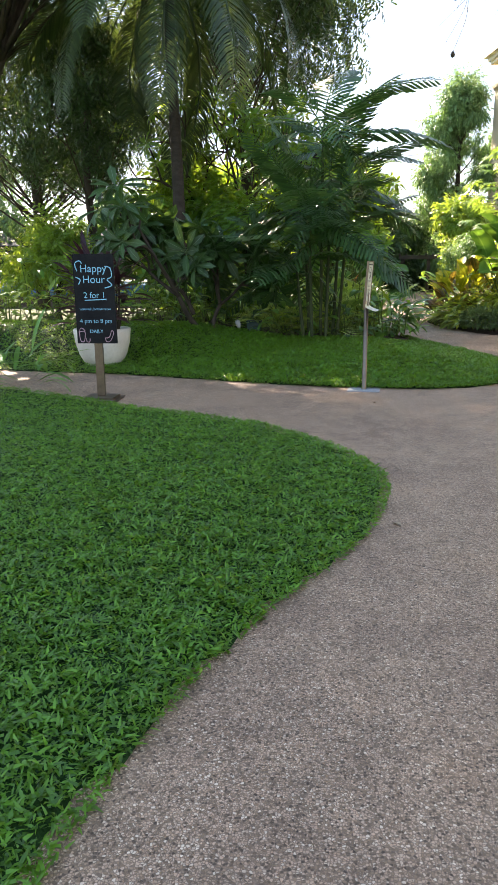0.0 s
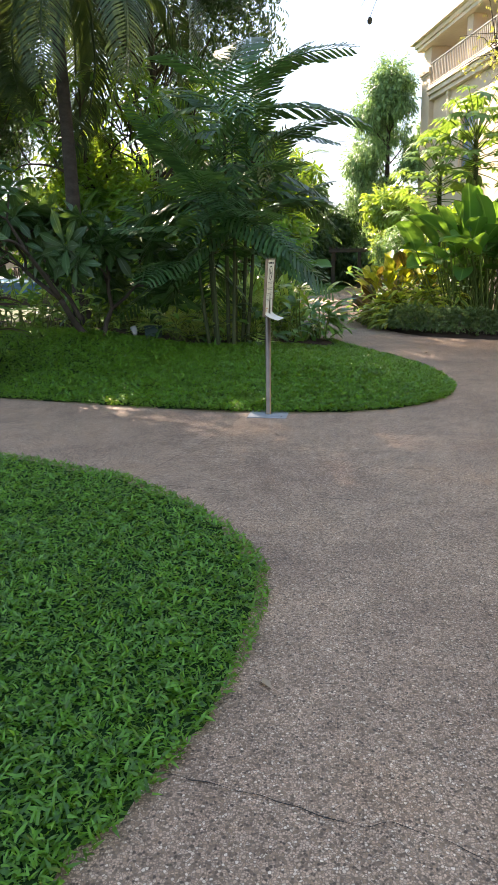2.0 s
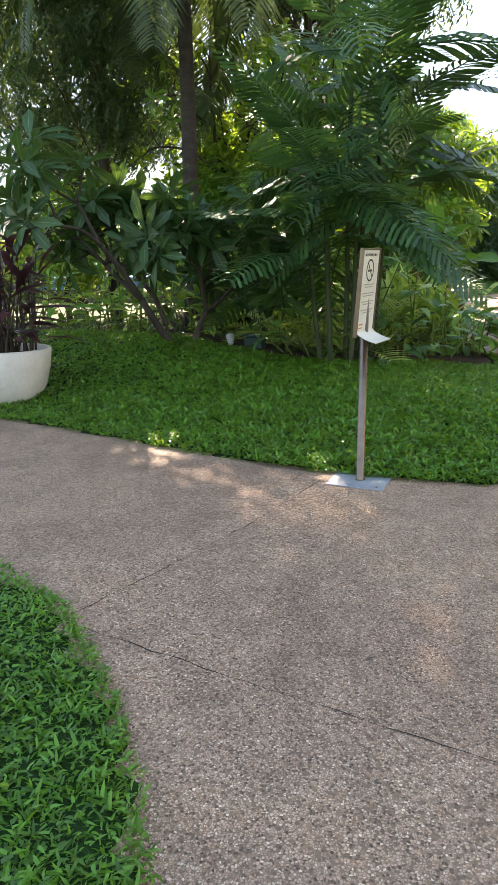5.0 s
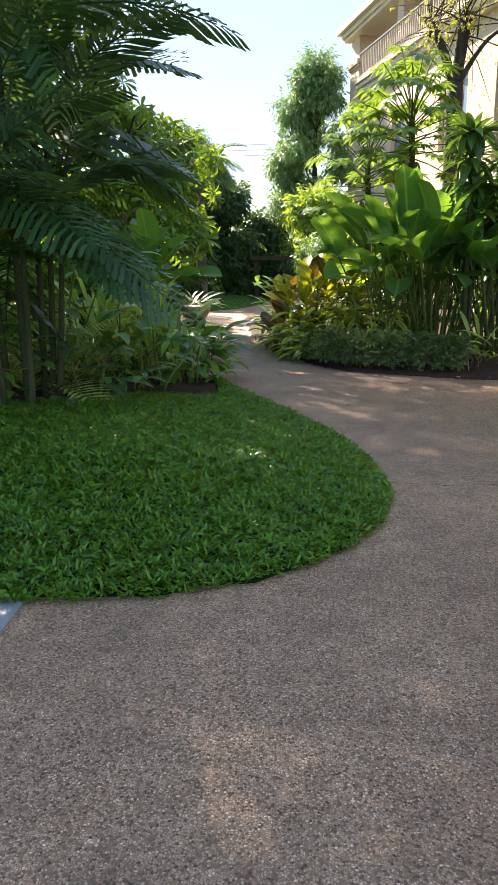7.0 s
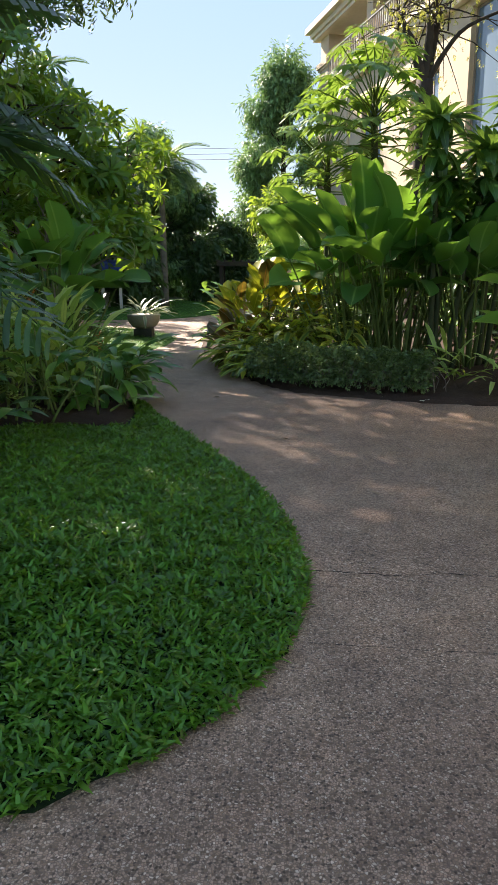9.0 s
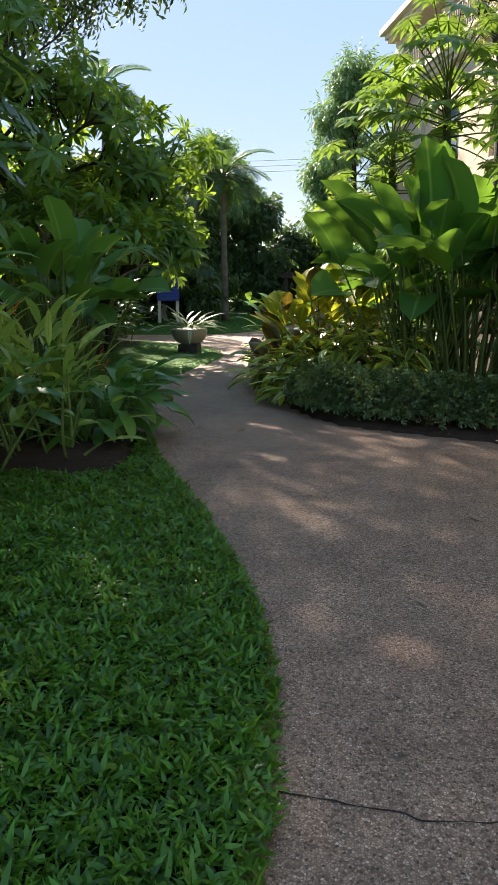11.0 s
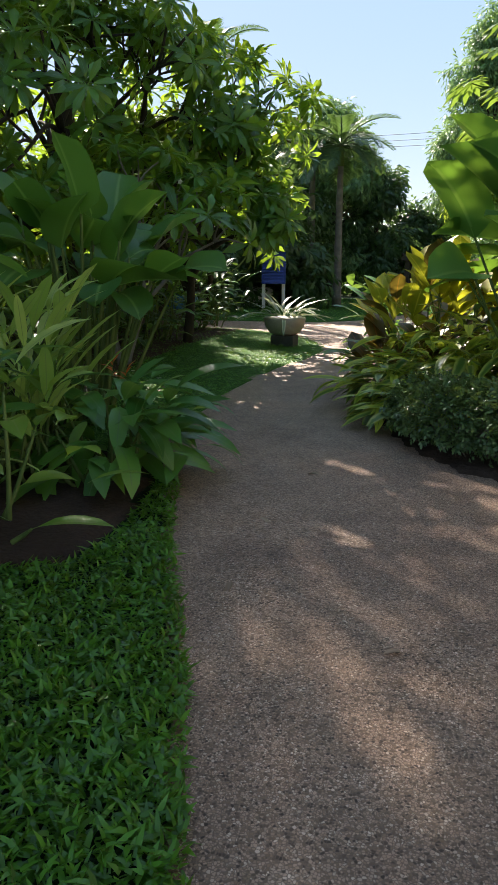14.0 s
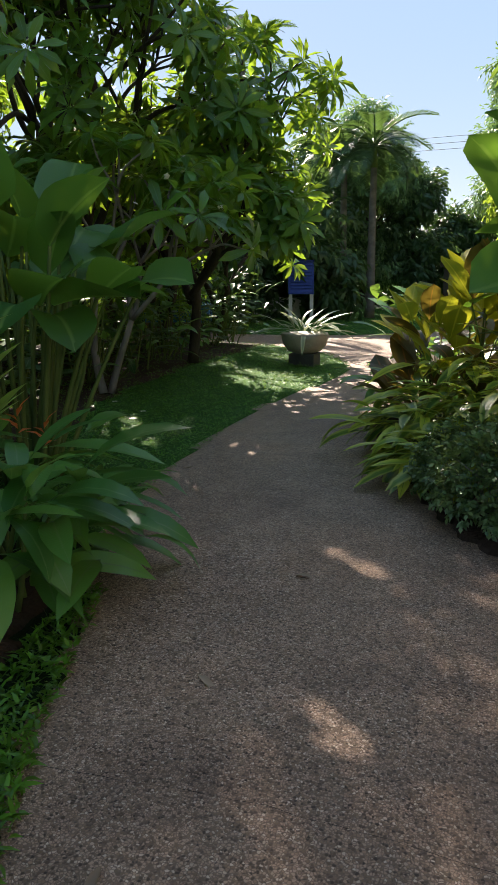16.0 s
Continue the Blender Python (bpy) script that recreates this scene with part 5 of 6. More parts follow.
def feather_palm(at, seed, h, n, fl, label, lean=(0, 0)):
    rng = np.random.default_rng(seed)
    t = thing("feather_palm", Matrix.Translation(at), label, "palm", "far palms")
    head = (lean[0], lean[1], h)
    part("trunk", mesh_of("trunk", tube([(0, 0, -0.1), (lean[0] * .3, lean[1] * .3, h * .5), head], [0.16, 0.115, 0.09], 12, 5), M_BARK_PALM), t)
    part("crownshaft", mesh_of("crownshaft", tube([head, (head[0], head[1], h + 0.7)], [0.11, 0.06], 10, 3), M_STEM), t, "green crownshaft")
    fr = [mesh_of("frond", frond(fl, 44, 0.55, 0.05, ar, 0.9, 0.3, rng, 2, base=0.15, stem=0.025), M_WOOD_LEAF) for ar in (1.3, 1.8)]
    for i in range(n):
        part("frond", fr[i % 2], t, m=rot(i * 137.5, 70 - 75 * i / n, rng.uniform(-10, 10), (head[0], head[1], h + 0.6), rng.uniform(0.85, 1.1)))


feather_palm((-2.9, 34.2, 0.3), 601, 4.3, 24, 1.9, "smooth grey-trunked palm with arching feathery fronds")
feather_palm((-4.1, 35.5, 0.3), 603, 4.4, 20, 1.9, "feathery palm among the trees")
feather_palm((-7.6, 34.8, 0.2), 605, 7.6, 12, 2.2, "tall palm rising above the trees", (0.3, 0))
feather_palm((-13.5, 30.0, 0.2), 607, 6.5, 12, 2.4, "tall palm beyond the pool")

# the wood that closes the view
WOODS = [(-30, 30), (-26, 38), (-22, 34), (-18, 42), (-14, 39), (-10.5, 41), (-8, 37), (-6, 40), (-2.6, 41), (-1.2, 43), (0.4, 46), (3, 48), (-24, 24), (-28, 18), (-20, 46), (-5, 33.5), (-6.8, 31.5)]
for i, (x, y) in enumerate(WOODS):
    h = (6.5, 5.2, 7.4, 5.8, 6.2)[i % 5] if x < -2 else (5.2, 4.6, 5.6)[i % 3]
    if i >= 15:
        h = 3.8
    wide = 2.5 if x < -5 else 1.3
    if x > -4:
        h = {-2.6: 5.4, -1.2: 3.9, 0.4: 4.3, 3: 5.2}.get(x, h)
    broad_tree("wood_edge_tree", (x, y, -0.05), h, wide if i < 15 else 1.6, 620 + i, M_WOOD_LEAF, "dark tree in the wood behind the garden", 26, 90, 0.26, 0.10, 0.4, 0.14, 0.06, group="wood edge trees")


def far_wood():
    """The wood's dark depth, far behind."""
    rng = np.random.default_rng(88)
    pos, way = [], []
    n = 9000
    a = rng.uniform(-1.25, 0.9, n)
    d = rng.uniform(52, 62, n)
    x, y = np.sin(a) * d, np.cos(a) * d
    top = 4.2 + 1.6 * np.array([noise.noise((v * 9, 0.0, 0.0)) for v in a])
    z = rng.uniform(0, 1, n) * top
    sp = sprig(7, 0.9, 0.55, 0.24, rng, 0.3)
    m = frames_at(np.column_stack([x, y, z]), rng.normal(0, 1, (n, 3)), rng.uniform(-1, 1, n), rng.uniform(0.7, 1.4, n))
    tagged(new("far_wood", scattered("far_wood", sp, m, M_WOOD_LEAF)), "dark belt of far trees", "trees", kind="stuff")


far_wood()

# ---------------------------------------------------------------- pool terrace
def pool_terrace():
    t = thing("pool_terrace", Matrix.Translation((-15.2, 25.3, 0)) @ Matrix.Rotation(radians(14), 4, "Z"), "raised pool with blue mosaic edge and pale coping", "pool", kind="structure")
    part("retaining_wall", mesh_of("retaining_wall", boxes([(-12, 0, -0.1, 10, 0.4, 0.38)]), M_POOLWALL, False), t)
    part("mosaic_edge", mesh_of("mosaic_edge", boxes([(-12, 0.06, 0.38, 10, 0.5, 0.80)]), M_TILE, False), t)
    tile = mesh_of("tile", boxes([(-0.11, -0.008, -0.05, 0.11, 0.01, 0.05)]), M_TILE, False)
    for i in range(56):
        for k in range(3):
            part("tile", tile, t, m=pose(-6.8 + i * 0.235 + 0.11 * (k % 2), 0.055, 0.455 + k * 0.13))
    part("water", mesh_of("water", boxes([(-12, 0.5, 0.5, 10, 4.6, 0.79)]), M_WATER, False), t, "pale blue pool water")
    part("deck", mesh_of("deck", boxes([(-14, 4.6, -0.1, 12, 12, 0.85)]), M_COPING, False), t, "pale stone pool deck")


pool_terrace()


def lounger(at, az):
    t = thing("sun_lounger", Matrix.Translation(at) @ Matrix.Rotation(radians(az), 4, "Z"), "sun lounger with raised tan canvas back", "lounger", "sun loungers")
    part("seat", mesh_of("seat", boxes([(-0.33, -1.2, 0.32, 0.33, 0.1, 0.40)]), M_CANVAS, False), t)
    part("backrest", mesh_of("backrest", boxes([(-0.33, 0, 0, 0.33, 0.07, 0.85)]).moved(pose(0, 0.05, 0.36, -24)), M_CANVAS, False), t)
    lg = mesh_of("leg", boxes([(-0.03, -0.03, 0, 0.03, 0.03, 0.33)]), M_DARKWOOD, False)
    for x in (-0.28, 0.28):
        for y in (-1.1, 0.0):
            part("leg", lg, t, m=pose(x, y, 0))
    part("side_rail", mesh_of("side_rail", boxes([(-0.36, -1.22, 0.28, -0.32, 0.2, 0.34), (0.32, -1.22, 0.28, 0.36, 0.2, 0.34)]), M_DARKWOOD, False), t)


for x, y in ((-18.6, 30.9), (-17.5, 31.1), (-16.1, 31.4), (-15.1, 31.7), (-13.6, 32.0)):
    lounger((x, y, 0.85), 14)


def side_table(at):
    t = thing("side_table", Matrix.Translation(at), "small dark wooden table between the loungers", "table", "pool tables")
    part("tabletop", mesh_of("tabletop", boxes([(-0.25, -0.25, 0.42, 0.25, 0.25, 0.46)]), M_DARKWOOD, False), t)
    lg = mesh_of("leg", boxes([(-0.025, -0.025, 0, 0.025, 0.025, 0.42)]), M_DARKWOOD, False)
    for x in (-0.2, 0.2):
        for y in (-0.2, 0.2):
            part("leg", lg, t, m=pose(x, y, 0))


for x, y in ((-16.8, 30.6), (-14.4, 31.3)):
    side_table((x, y, 0.85))


def pavilion(at, az, w, d, h, label, roof=None):
    t = thing("pavilion", Matrix.Translation(at) @ Matrix.Rotation(radians(az), 4, "Z"), label, "pavilion", "pavilions")
    lg = mesh_of("post", boxes([(-0.08, -0.08, 0, 0.08, 0.08, h)]), M_DARKWOOD, False)
    for x in (-w / 2 + .2, 0, w / 2 - .2):
        for y in (-d / 2 + .2, d / 2 - .2):
            part("post", lg, t, m=pose(x, y, 0))
    if roof:
        v = [(-w / 2 - .4, -d / 2 - .4, h), (w / 2 + .4, -d / 2 - .4, h), (w / 2 + .4, d / 2 + .4, h), (-w / 2 - .4, d / 2 + .4, h), (-w / 4, 0, h + roof), (w / 4, 0, h + roof)]
        f = [(0, 1, 5, 4), (1, 2, 5), (2, 3, 4, 5), (3, 0, 4), (3, 2, 1, 0)]
        part("roof", mesh_of("roof", Tpl(v, f, np.zeros((6, 2))), M_SHINGLE, False), t, "grey shingle roof")
    else:
        part("roof", mesh_of("roof", boxes([(-w / 2, -d / 2, h, w / 2, d / 2, h + 0.18)]), M_DARKWOOD, False), t)
        for k in range(10):
            part("slat", mesh_of("slat", boxes([(-w / 2 + k * w / 9, -d / 2 - .1, h + .18, -w / 2 + k * w / 9 + .06, d / 2 + .1, h + .26)]), M_DARKWOOD, False), t)


pavilion((-15.5, 38.5, 0.8), 14, 7, 4, 1.7, "pool bar pavilion with grey shingle roof", 1.4)
pavilion((-24.0, 34.0, 0.8), 20, 6, 4, 1.8, "pool bar pavilion with grey shingle roof", 1.3)
pavilion((0.3, 38.6, 0.0), 0, 3.0, 1.6, 1.75, "dark low timber shelter at the path's end")

# ---------------------------------------------------------------- objects on the path
def letters(text, size, material, parent, m, label=""):
    """Writing as a thin mesh."""
    cu = bpy.data.curves.new("writing", "FONT")
    cu.body, cu.size, cu.align_x, cu.extrude = text, size, "CENTER", 0.0006
    tmp = bpy.data.objects.new("writing", cu)
    me = bpy.data.meshes.new_from_object(tmp)
    bpy.data.objects.remove(tmp)
    me.materials.clear()
    me.materials.append(material)
    return part("writing", me, parent, label, m)


def stroke(pts, w, material, parent, m, name="drawing"):
    t = tube([(x, y, 0) for x, y in pts], [w, w], 5, 5)
    t.v[:, 2] *= 0.25
    return part(name, mesh_of(name, t, material), parent, "", m)


def menu_stand(at, az):
    """A blackboard on a steel post with a stepped square foot."""
    t = thing("blackboard_stand", Matrix.Translation(at) @ Matrix.Rotation(radians(az), 4, "Z"), "chalk-written blackboard on a steel post and square foot", "sign")
    part("foot", mesh_of("foot", boxes([(-0.22, -0.18, 0, 0.22, 0.18, 0.02), (-0.17, -0.14, 0.02, 0.17, 0.14, 0.045)]), M_STEEL, False), t)
    part("post", mesh_of("post", boxes([(-0.045, -0.02, 0.045, 0.045, 0.02, 1.35)]), M_STEEL, False), t)
    bd = part("board", mesh_of("board", boxes([(-0.225, -0.045, 0.64, 0.225, -0.022, 1.60)]), M_BOARD, False), t)
    face = Matrix.Translation((0, -0.047, 0)) @ Matrix.Rotation(math.pi / 2, 4, "X")
    for text, z, s, mt in (("Happy", 1.41, 0.115, M_CHALK_B), ("Hour", 1.295, 0.115, M_CHALK_B), ("2 for 1", 1.135, 0.09, M_CHALK_B), ("selected Cocktails from", 1.005, 0.036, M_CHALK_B), ("4 pm to 8 pm", 0.865, 0.066, M_CHALK_B), ("DAILY", 0.755, 0.055, M_CHALK_B)):
        letters(text, s, mt, bd, face @ Matrix.Translation((0.0, z, 0)))
    for pts in ([(-0.18, 1.42), (-0.20, 1.5), (-0.15, 1.53), (-0.12, 1.5)], [(0.13, 1.47), (0.19, 1.45), (0.2, 1.36), (0.15, 1.33), (0.2, 1.27), (0.12, 1.24)], [(-0.2, 1.36), (-0.15, 1.33), (-0.17, 1.28)], [(-0.11, 1.11), (0.13, 1.12)]):
        stroke(pts, 0.006, M_CHALK_B, bd, face)
    for pts in ([(-0.2, 0.77), (-0.185, 0.67), (-0.145, 0.67), (-0.135, 0.77), (-0.2, 0.77), (-0.17, 0.81), (-0.13, 0.78)], [(-0.125, 0.70), (-0.115, 0.66), (-0.085, 0.66), (-0.08, 0.70)], [(0.09, 0.7), (0.11, 0.66), (0.15, 0.67), (0.19, 0.75), (0.17, 0.78), (0.14, 0.71), (0.09, 0.7)]):
        stroke(pts, 0.004, M_CHALK_P, bd, face)
    return t


menu_stand((-3.47, 7.0, 0.0), 8)


def notice_stand():
    """A no-smoking notice in a tall slim holder on a steel tube, its sheet curling out below."""
    t = thing("notice_stand", Matrix.Translation((-0.61, 8.17, 0)), "no-smoking notice on a steel pole and square plate", "sign")
    part("base_plate", mesh_of("base_plate", boxes([(-0.19, -0.17, 0.001, 0.19, 0.17, 0.010)]), M_PLATE, False), t)
    bolt = mesh_of("bolt", lathe([(0.007, 0.010), (0.007, 0.014), (0.003, 0.015)], 8), M_STEEL)
    for x, y in ((0.14, -0.13), (-0.14, 0.13)):
        part("bolt", bolt, t, m=pose(x, y, 0))
    part("pole", mesh_of("pole", lathe([(0.034, 0.010), (0.026, 0.018), (0.026, 1.25), (0.0, 1.25)], 18), M_STEEL), t)
    hold = part("holder", mesh_of("holder", boxes([(-0.012, -0.158, 0.0, 0.004, 0.158, 0.53), (0.004, -0.158, 0.0, 0.014, -0.150, 0.53), (0.004, 0.150, 0.0, 0.014, 0.158, 0.53), (0.004, -0.158, 0.522, 0.014, 0.158, 0.53)]), M_STEEL, False), t, "", pose(0.0, -0.03, 0.97, 0, 4, -6))
    part("sheet", mesh_of("sheet", boxes([(0.004, -0.148, 0.03, 0.0065, 0.148, 0.52)]), M_PAGE, False), hold, "cream paper notice")
    curl = []
    for i in range(7):
        a = i / 6
        curl.append((0.006 + 0.13 * a ** 1.5, 0.035 - 0.075 * a + 0.02 * a * a))
    v = [(x, y, z) for x, z in curl for y in (-0.148, 0.148)]
    v += [(x, y, z - 0.002) for x, z in curl for y in (-0.148, 0.148)]
    f = [(2 * i, 2 * i + 1, 2 * i + 3, 2 * i + 2) for i in range(6)] + [(14 + 2 * i, 14 + 2 * i + 2, 14 + 2 * i + 3, 14 + 2 * i + 1) for i in range(6)]
    part("sheet_curl", mesh_of("sheet_curl", Tpl(v, f, np.zeros((28, 2))), M_PAGE), hold, "loose curling bottom of the sheet")
    face = Matrix(((0, 0, 1, 0.0075), (1, 0, 0, 0), (0, 1, 0, 0), (0, 0, 0, 1)))
    letters("NO SMOKING AREA", 0.024, M_INK, hold, face @ Matrix.Translation((0, 0.483, 0)))
    ring = [(0.062 * math.cos(k * math.pi / 10), 0.40 + 0.062 * math.sin(k * math.pi / 10)) for k in range(21)]
    stroke(ring, 0.0055, M_INK, hold, face, "ring")
    stroke([(-0.042, 0.442), (0.042, 0.358)], 0.005, M_INK, hold, face, "slash")
    part("cigarette", mesh_of("cigarette", boxes([(-0.035, 0.392, 0, 0.03, 0.404, 0.0015)]), M_INK, False), hold, "", face)
    for y, w in ((0.315, 0.20), (0.30, 0.14), (0.262, 0.23), (0.247, 0.18), (0.212, 0.22), (0.197, 0.16), (0.16, 0.22), (0.145, 0.15)):
        part("text_line", mesh_of("text_line", boxes([(-w / 2, y - 0.003, 0, w / 2, y + 0.003, 0.0008)]), M_INK_PALE, False), hold, "", face)
    part("emblem", mesh_of("emblem", boxes([(0.012, 0.065, 0, 0.022, 0.09, 0.001), (0.028, 0.065, 0, 0.038, 0.09, 0.001)]), M_INK, False), hold, "", face)
    part("emblem", mesh_of("emblem", boxes([(-0.12, 0.07, 0, -0.05, 0.08, 0.001), (-0.12, 0.05, 0, -0.06, 0.058, 0.001)]), M_INK_RED, False), hold, "", face)


notice_stand()


def white_pot(at):
    t = thing("planter", Matrix.Translation(at), "rounded white planter on the grass", "planter")
    part("bowl", mesh_of("bowl", lathe([(0.20, 0.0), (0.27, 0.05), (0.35, 0.2), (0.40, 0.38), (0.42, 0.56), (0.40, 0.575), (0.375, 0.56), (0.36, 0.5), (0.0, 0.49)], 40), M_POT), t)
    part("potting_soil", mesh_of("potting_soil", lathe([(0.36, 0.495), (0.2, 0.52), (0.0, 0.53)], 24), M_SOIL), t, "dark potting soil")


white_pot((-4.56, 9.42, 0.02))
for i, (dx, dy) in enumerate(((0.0, 0.0), (0.16, 0.1), (-0.15, 0.06), (0.02, -0.14))):
    leafy_plant("cordyline", (-4.56 + dx, 9.42 + dy, 0.52), 700 + i, "dark purple cordyline in the white planter", M_PURPLE, 38, 1.0, 0.50, 0.075, "plant", "cordylines", reach=0.08, spray=0.14, droop=0.7, lift=(80, 15), stem_mat=M_BARK_D)
leafy_plant("strap_leaf_lily", (-4.9, 7.45, 0.03), 710, "dark strap-leaved lily at the lawn's edge", M_GINGER_D, 34, 0.35, 0.62, 0.06, "plant", "lilies", reach=0.3, spray=0.3, droop=1.0, lift=(80, 25), stems=False)
leafy_plant("strap_leaf_lily", (-5.5, 7.3, 0.03), 711, "dark strap-leaved lily at the lawn's edge", M_GINGER_D, 34, 0.45, 0.62, 0.06, "plant", "lilies", reach=0.35, spray=0.3, droop=1.0, lift=(80, 25), stems=False)


def garden_spot(at):
    t = thing("garden_spotlight", Matrix.Translation(at), "small grey garden spotlight on a spike", "lamp")
    part("spike", mesh_of("spike", lathe([(0.008, -0.05), (0.012, 0.12), (0.012, 0.16)], 8), M_LAMP), t)
    part("head", mesh_of("head", lathe([(0.0, -0.07), (0.035, -0.06), (0.045, 0.05), (0.05, 0.06), (0.044, 0.062), (0.0, 0.055)], 14).moved(pose(0, 0, 0.2, -50, 0, 30)), M_LAMP), t)


garden_spot((-3.0, 11.45, 0.30))
u = thing("utility_box", pose(-2.78, 11.7, 0.28), "small dark green utility box in the bed", "box")
part("body", mesh_of("body", boxes([(-0.11, -0.08, 0, 0.11, 0.08, 0.24)]), M_GREENBOX, False), u)
part("lid", mesh_of("lid", boxes([(-0.12, -0.09, 0.24, 0.12, 0.09, 0.27)]), M_GREENBOX, False), u)


def bowl_pot(at):
    t = thing("bowl_planter", Matrix.Translation(at), "wide grey stone bowl on a dark plinth", "planter")
    part("plinth", mesh_of("plinth", boxes([(-0.2, -0.2, -0.05, 0.2, 0.2, 0.16)]), M_PLINTH, False), t)
    part("bowl", mesh_of("bowl", lathe([(0.16, 0.16), (0.26, 0.2), (0.34, 0.3), (0.37, 0.44), (0.36, 0.47), (0.32, 0.45), (0.0, 0.43)], 36), M_POT_GREY), t)


bowl_pot((-1.66, 22.75, 0.08))
leafy_plant("variegated_agave", (-1.66, 22.75, 0.52), 720, "pale variegated strap-leaved plant in the stone bowl", M_AGAVE, 34, 0.10, 0.62, 0.06, "plant", reach=0.06, spray=0.1, droop=0.9, lift=(88, 10), stems=False)


def blue_panel(at):
    t = thing("shutter_panel", Matrix.Translation(at) @ Matrix.Rotation(radians(14), 4, "Z"), "blue slatted shutter panel on white posts", "panel")
    part("panel_frame", mesh_of("panel_frame", boxes([(-0.36, -0.03, 0.78, -0.31, 0.03, 1.66), (0.31, -0.03, 0.78, 0.36, 0.03, 1.66), (-0.36, -0.03, 1.6, 0.36, 0.03, 1.66), (-0.36, -0.03, 0.72, 0.36, 0.03, 0.78)]), M_BLUE, False), t)
    sl = mesh_of("slat", boxes([(-0.31, -0.012, -0.05, 0.31, 0.012, 0.05)]).moved(pose(0, 0, 0, -25)), M_BLUE, False)
    for i in range(9):
        part("slat", sl, t, m=pose(0, 0, 0.83 + i * 0.09))
    po = mesh_of("post", boxes([(-0.05, 0.03, 0, 0.05, 0.12, 1.2)]), M_WHITE, False)
    for x in (-0.3, 0.3):
        part("post", po, t, m=pose(x, 0, 0))


blue_panel((-4.35, 31.6, 0.25))


def utility_pole(at):
    t = thing("utility_pole", Matrix.Translation(at), "grey concrete pole carrying the overhead wires", "pole", "utility poles")
    part("shaft", mesh_of("shaft", lathe([(0.16, -0.1), (0.15, 0.0), (0.10, 12.0), (0.0, 12.02)], 12), M_COPING), t)
    part("cross_arm", mesh_of("cross_arm", boxes([(-0.7, -0.05, 11.25, 0.7, 0.05, 11.35)]), M_DARKWOOD, False), t)


for q in ((-60, 70, -0.05), (40, 60, -0.05)):
    utility_pole(q)

# overhead wires and the twig that hangs into view
for k in range(3):
    p = [(-60, 70, 10.9 + 0.4 * k), (-20, 66, 10.2 + 0.4 * k), (10, 64, 10.1 + 0.4 * k), (40, 60, 10.6 + 0.4 * k)]
    tagged(new("overhead_wire", mesh_of("overhead_wire", tube(p, [0.018, 0.018], 5, 6), M_CABLE)), "thin overhead wire above the far trees", "wire", "overhead wires")


def overhanging_tree(at):
    """A tall tree beside the path; one long bare limb reaches over it with thin hanging twigs and a pod. Its leafy
    crown is added above the view to darken the path.
    """
    rng = np.random.default_rng(66)
    t = thing("overhanging_tree", Matrix.Translation(at), "tall tree with a bare limb, hanging twigs and an added unseen crown", "tree")
    part("trunk", mesh_of("trunk", tube([(0, 0, -0.1), (0.1, 0.05, 2.0), (0.0, 0.2, 4.2), (-0.4, 0.4, 5.6)], [0.17, 0.13, 0.11, 0.08], 10, 5, 0.03, rng), M_BARK_D), t)
    limb = smooth_line([(-0.35, 5.55), (-2.2, 6.5), (-4.4, 6.1), (-6.3, 5.5)], 6)
    line = [(x, 0.4 + (-0.35 - x) * 0.27, z) for x, z in limb]
    part("limb", mesh_of("limb", tube(line, [0.07] + [0.05] * (len(line) - 2) + [0.012], 7, 2, 0.02, rng), M_BARK_D), t)
    # added crown, out of view, that only takes sky light off the path
    cs, rs, arms = [], [], []
    for i in range(34):
        a, r = rng.uniform(0, 2 * math.pi), 3.6 * math.sqrt(rng.uniform(0.05, 1))
        c = np.array([math.cos(a) * r - 1.2, math.sin(a) * r + 0.2, rng.uniform(7.0, 9.6)])
        cs.append(c)
        rs.append(rng.uniform(0.7, 1.1))
        arms.append(tube([(-0.3, 0.35, 5.4), (c[0] * 0.5 - 0.2, c[1] * 0.5 + 0.2, 7.0), c], [0.05, 0.035, 0.01], 5, 2))
    part("branches", mesh_of("branches", joined(arms), M_BARK_D), t)
    sp = sprig(7, 0.36, 0.17, 0.05, rng, 0.4)
    part("crown", scattered("crown", sp, crown_cloud(rng, cs, rs, 90, sp, 1.0, 0.4), M_FEATHER), t)
    for i in range(13):
        p = np.array(line[len(line) - 2 - i % 8])
        q = p + (rng.uniform(-0.5, 0.4), rng.uniform(-0.4, 0.4), -rng.uniform(0.25, 0.75))
        part("twig", mesh_of("twig", tube([p, (p + q) / 2 + (rng.normal(0, .12), 0, 0.1), q], [0.006, 0.004, 0.002], 4, 4), M_BARK_D), t)
    p = np.array(line[-2])
    q = np.array([0.32 - at[0], 12.67 - at[1], 4.78 - at[2]])
    tw = part("twig", mesh_of("twig", tube([p, (p + q) / 2 + (0.08, 0, 0.05), q], [0.006, 0.004, 0.003], 4, 4), M_BARK_D), t)
    part("pod", mesh_of("pod", lathe([(0.0, -0.055), (0.03, -0.035), (0.036, 0.0), (0.02, 0.04), (0.0, 0.05)], 8), M_BARK_D), tw, "dark round pod", Matrix.Translation(tuple(q - (0, 0, 0.04))))


overhanging_tree((6.6, 10.6, 0.0))

# fallen leaves and blossoms
rng_l = np.random.default_rng(909)
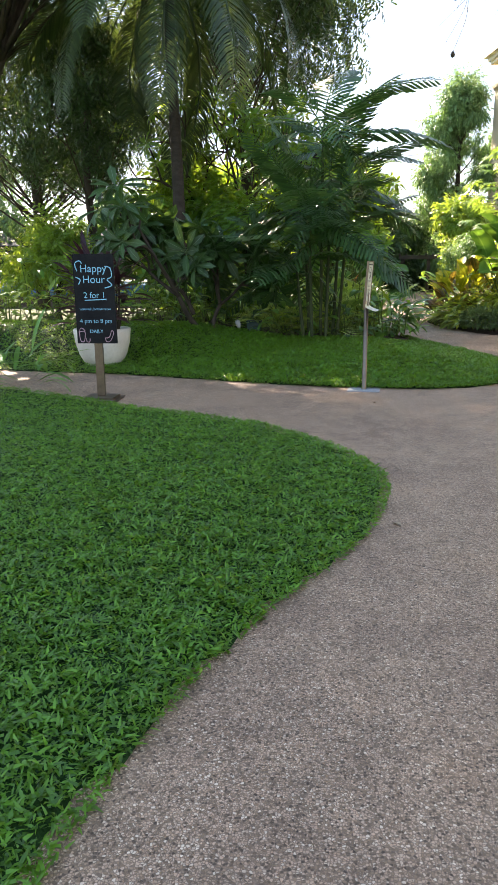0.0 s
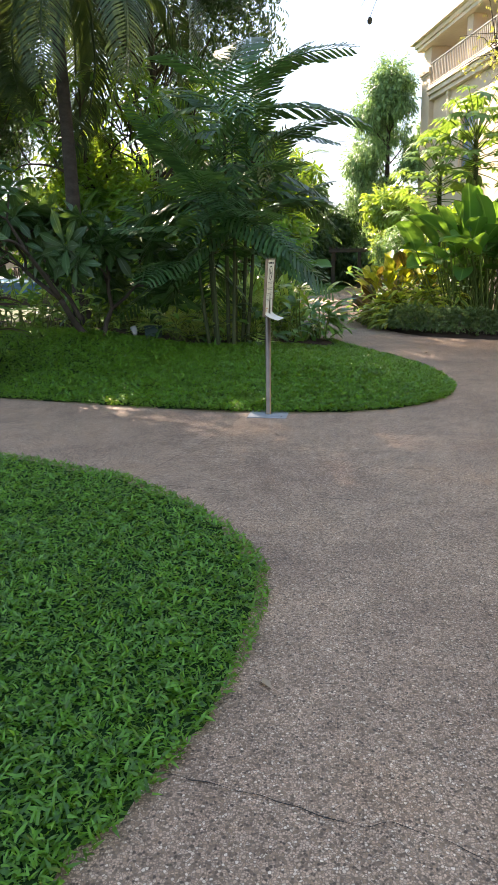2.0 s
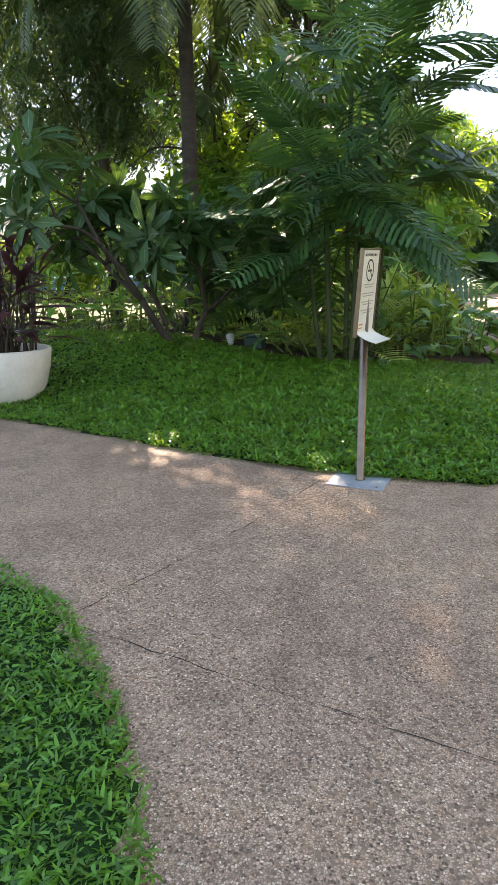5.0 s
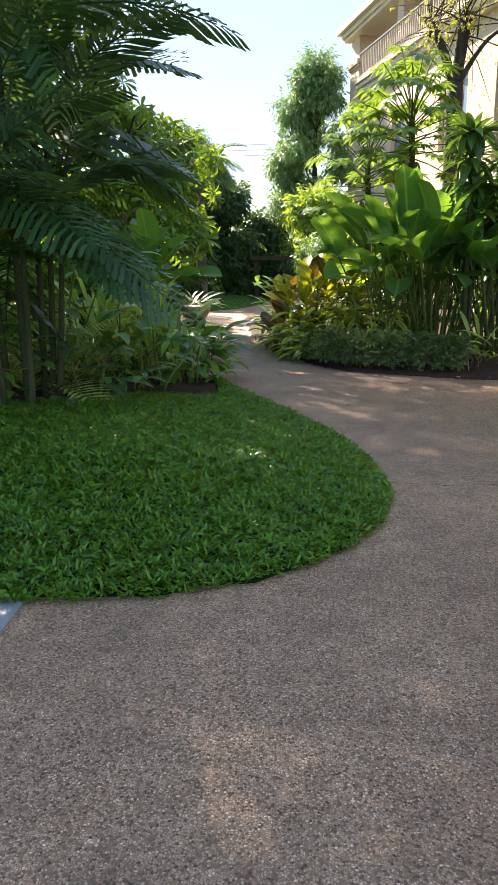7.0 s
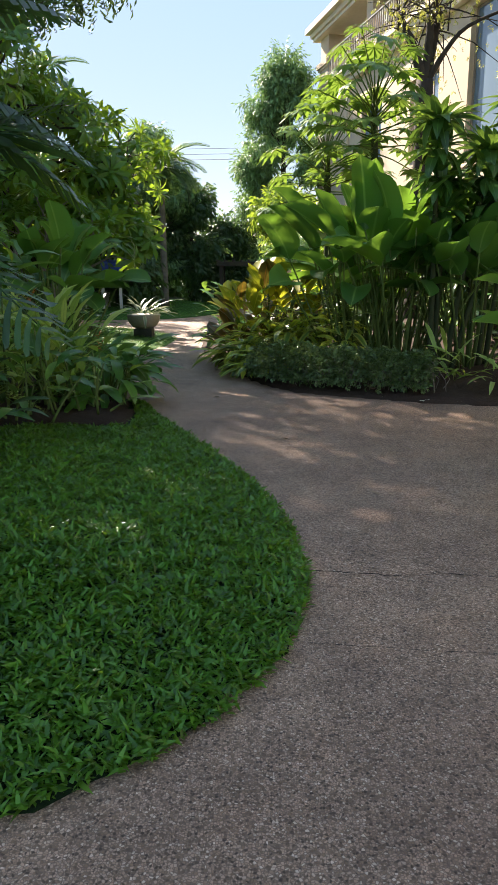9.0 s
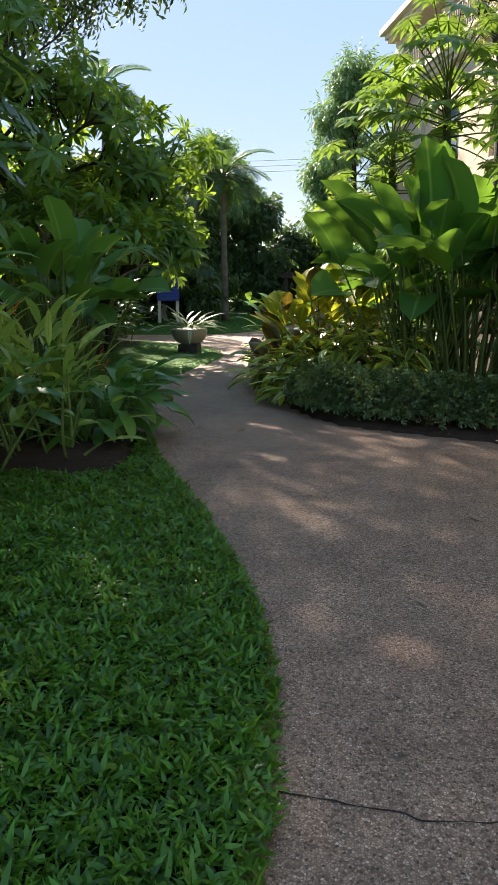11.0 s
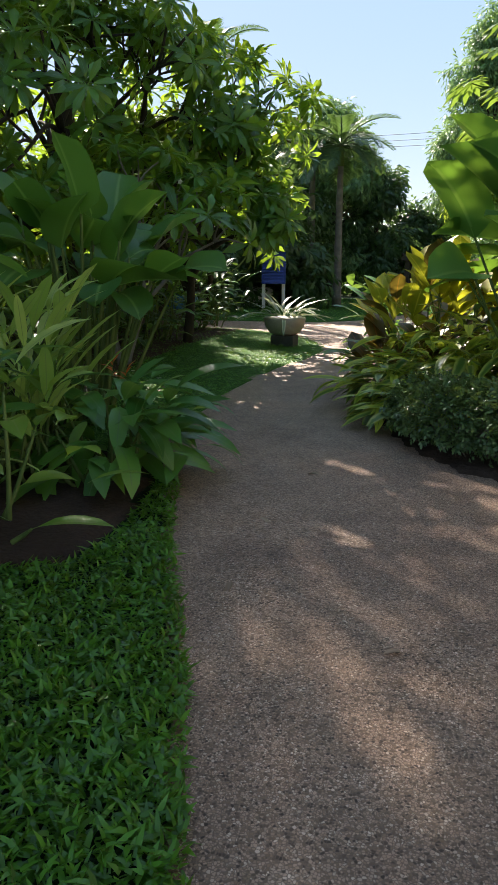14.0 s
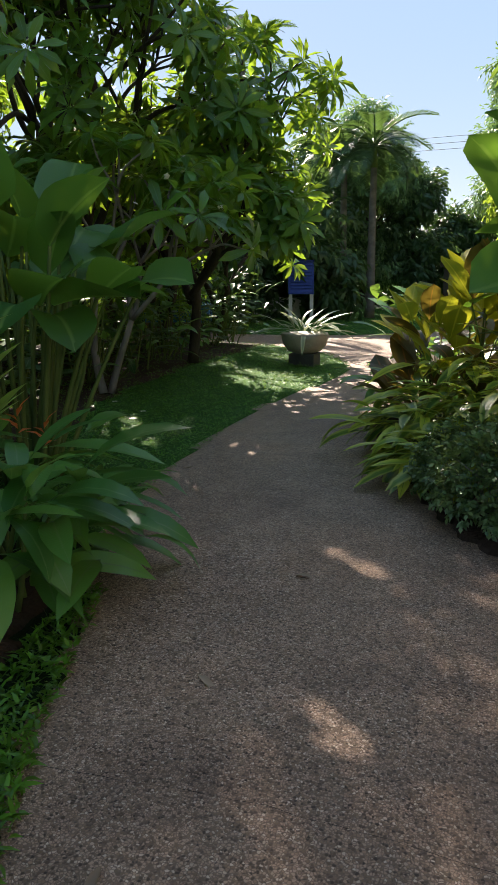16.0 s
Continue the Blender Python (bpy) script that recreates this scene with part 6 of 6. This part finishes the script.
dry = [mesh_of("fallen_leaf", leaf(0.11, 0.028, 4, 0.5, 0.5, 0.6, 0.7), M_DRY), mesh_of("fallen_leaf", leaf(0.12, 0.045, 4, -0.6, 0.4, 0.6, 0.6), M_DRY)]
SPOTS = [(0.47, 14.12, 0), (-0.06, 15.45, 0), (0.62, 15.04, 0), (-0.72, 16.66, 0), (1.87, 11.39, 0), (-1.57, 17.24, 1), (-0.41, 7.3, 0), (-0.04, 3.6, 0), (2.3, 12.6, 0), (1.3, 12.9, 0), (0.6, 13.3, 0), (-3.3, 11.0, 1), (2.9, 11.7, 0)]
for x, y, k in SPOTS:
    z = 0.012
    p2 = np.array([[x, y]])
    for poly, hf in ((LAWN_B, h_lawn_b), (MOUND, h_mound)):
        if inside(p2, poly)[0]:
            z = float(hf(nearest(p2, poly)[1], p2[:, 0], p2[:, 1])[0]) + 0.05
    ob = new("fallen_leaf", dry[k])
    ob.matrix_world = rot(rng_l.uniform(0, 360), rng_l.uniform(0, 8), 0, (x, y, z))
    tagged(ob, "dry curled fallen leaf lying on the ground", "leaf", "fallen leaves")
petal = mesh_of("fallen_blossom", joined([leaf(0.04, 0.032, 2, 0.3, 0.1, 0.8, 0.4).moved(rot(72 * i, 15)) for i in range(5)]), M_PETAL)
for x, y in ((2.38, 15.12), (2.5, 15.0), (2.98, 14.8), (3.05, 14.86), (2.9, 14.7), (-2.4, 18.33), (-1.87, 17.76), (-1.95, 18.1), (-2.1, 17.5), (3.3, 14.7)):
    z = 0.03 if x > 0 else float(h_lawn_b(nearest(np.array([[x, y]]), LAWN_B)[1], np.array([x]), np.array([y]))[0]) + 0.03
    ob = new("fallen_blossom", petal)
    ob.matrix_world = rot(rng_l.uniform(0, 360), 0, 0, (x, y, z))
    tagged(ob, "white fallen frangipani blossom on the ground", "flower", "fallen blossoms")

# ---------------------------------------------------------------- grass, last
blades_on("grass", LAWN_A, h_lawn_a, 290000, 0.036, 0.0088, M_GRASS, "broad-bladed dark green lawn grass", lambda x, y: np.clip(1.0 - 0.13 * np.hypot(x + 0.5, y - 2.5), 0.12, 1) * (y > -1.5))
FRONT = np.array([p for p in MOUND])
blades_on("grass", FRONT, h_mound, 200000, 0.045, 0.0122, M_GRASS, "broad-bladed bright green grass on the mound", lambda x, y: np.clip(1.1 - 0.14 * np.hypot(x - 0.9, y - 9.8), 0.14, 1) * (y < 14.6) * ~inside(np.stack([x, y], 1), SOIL_L), 0.72)
blades_on("short_grass", LAWN_B, h_lawn_b, 70000, 0.035, 0.006, M_GRASS_FINE, "short mown dark green lawn grass", lambda x, y: (x > -5.2) * np.clip(1.2 - 0.08 * np.abs(y - 15), 0.3, 1))
blades_on("short_grass", LAWN_R, h_lawn_a, 20000, 0.05, 0.012, M_GRASS_FINE, "short mown lawn on the other side of the path", lambda x, y: (x < 8) * (y > -3))
blades_on("short_grass", LAWN_C, h_lawn_c, 16000, 0.05, 0.012, M_GRASS_FINE, "short mown lawn beyond the path", lambda x, y: (x > -7) * (y < 40))
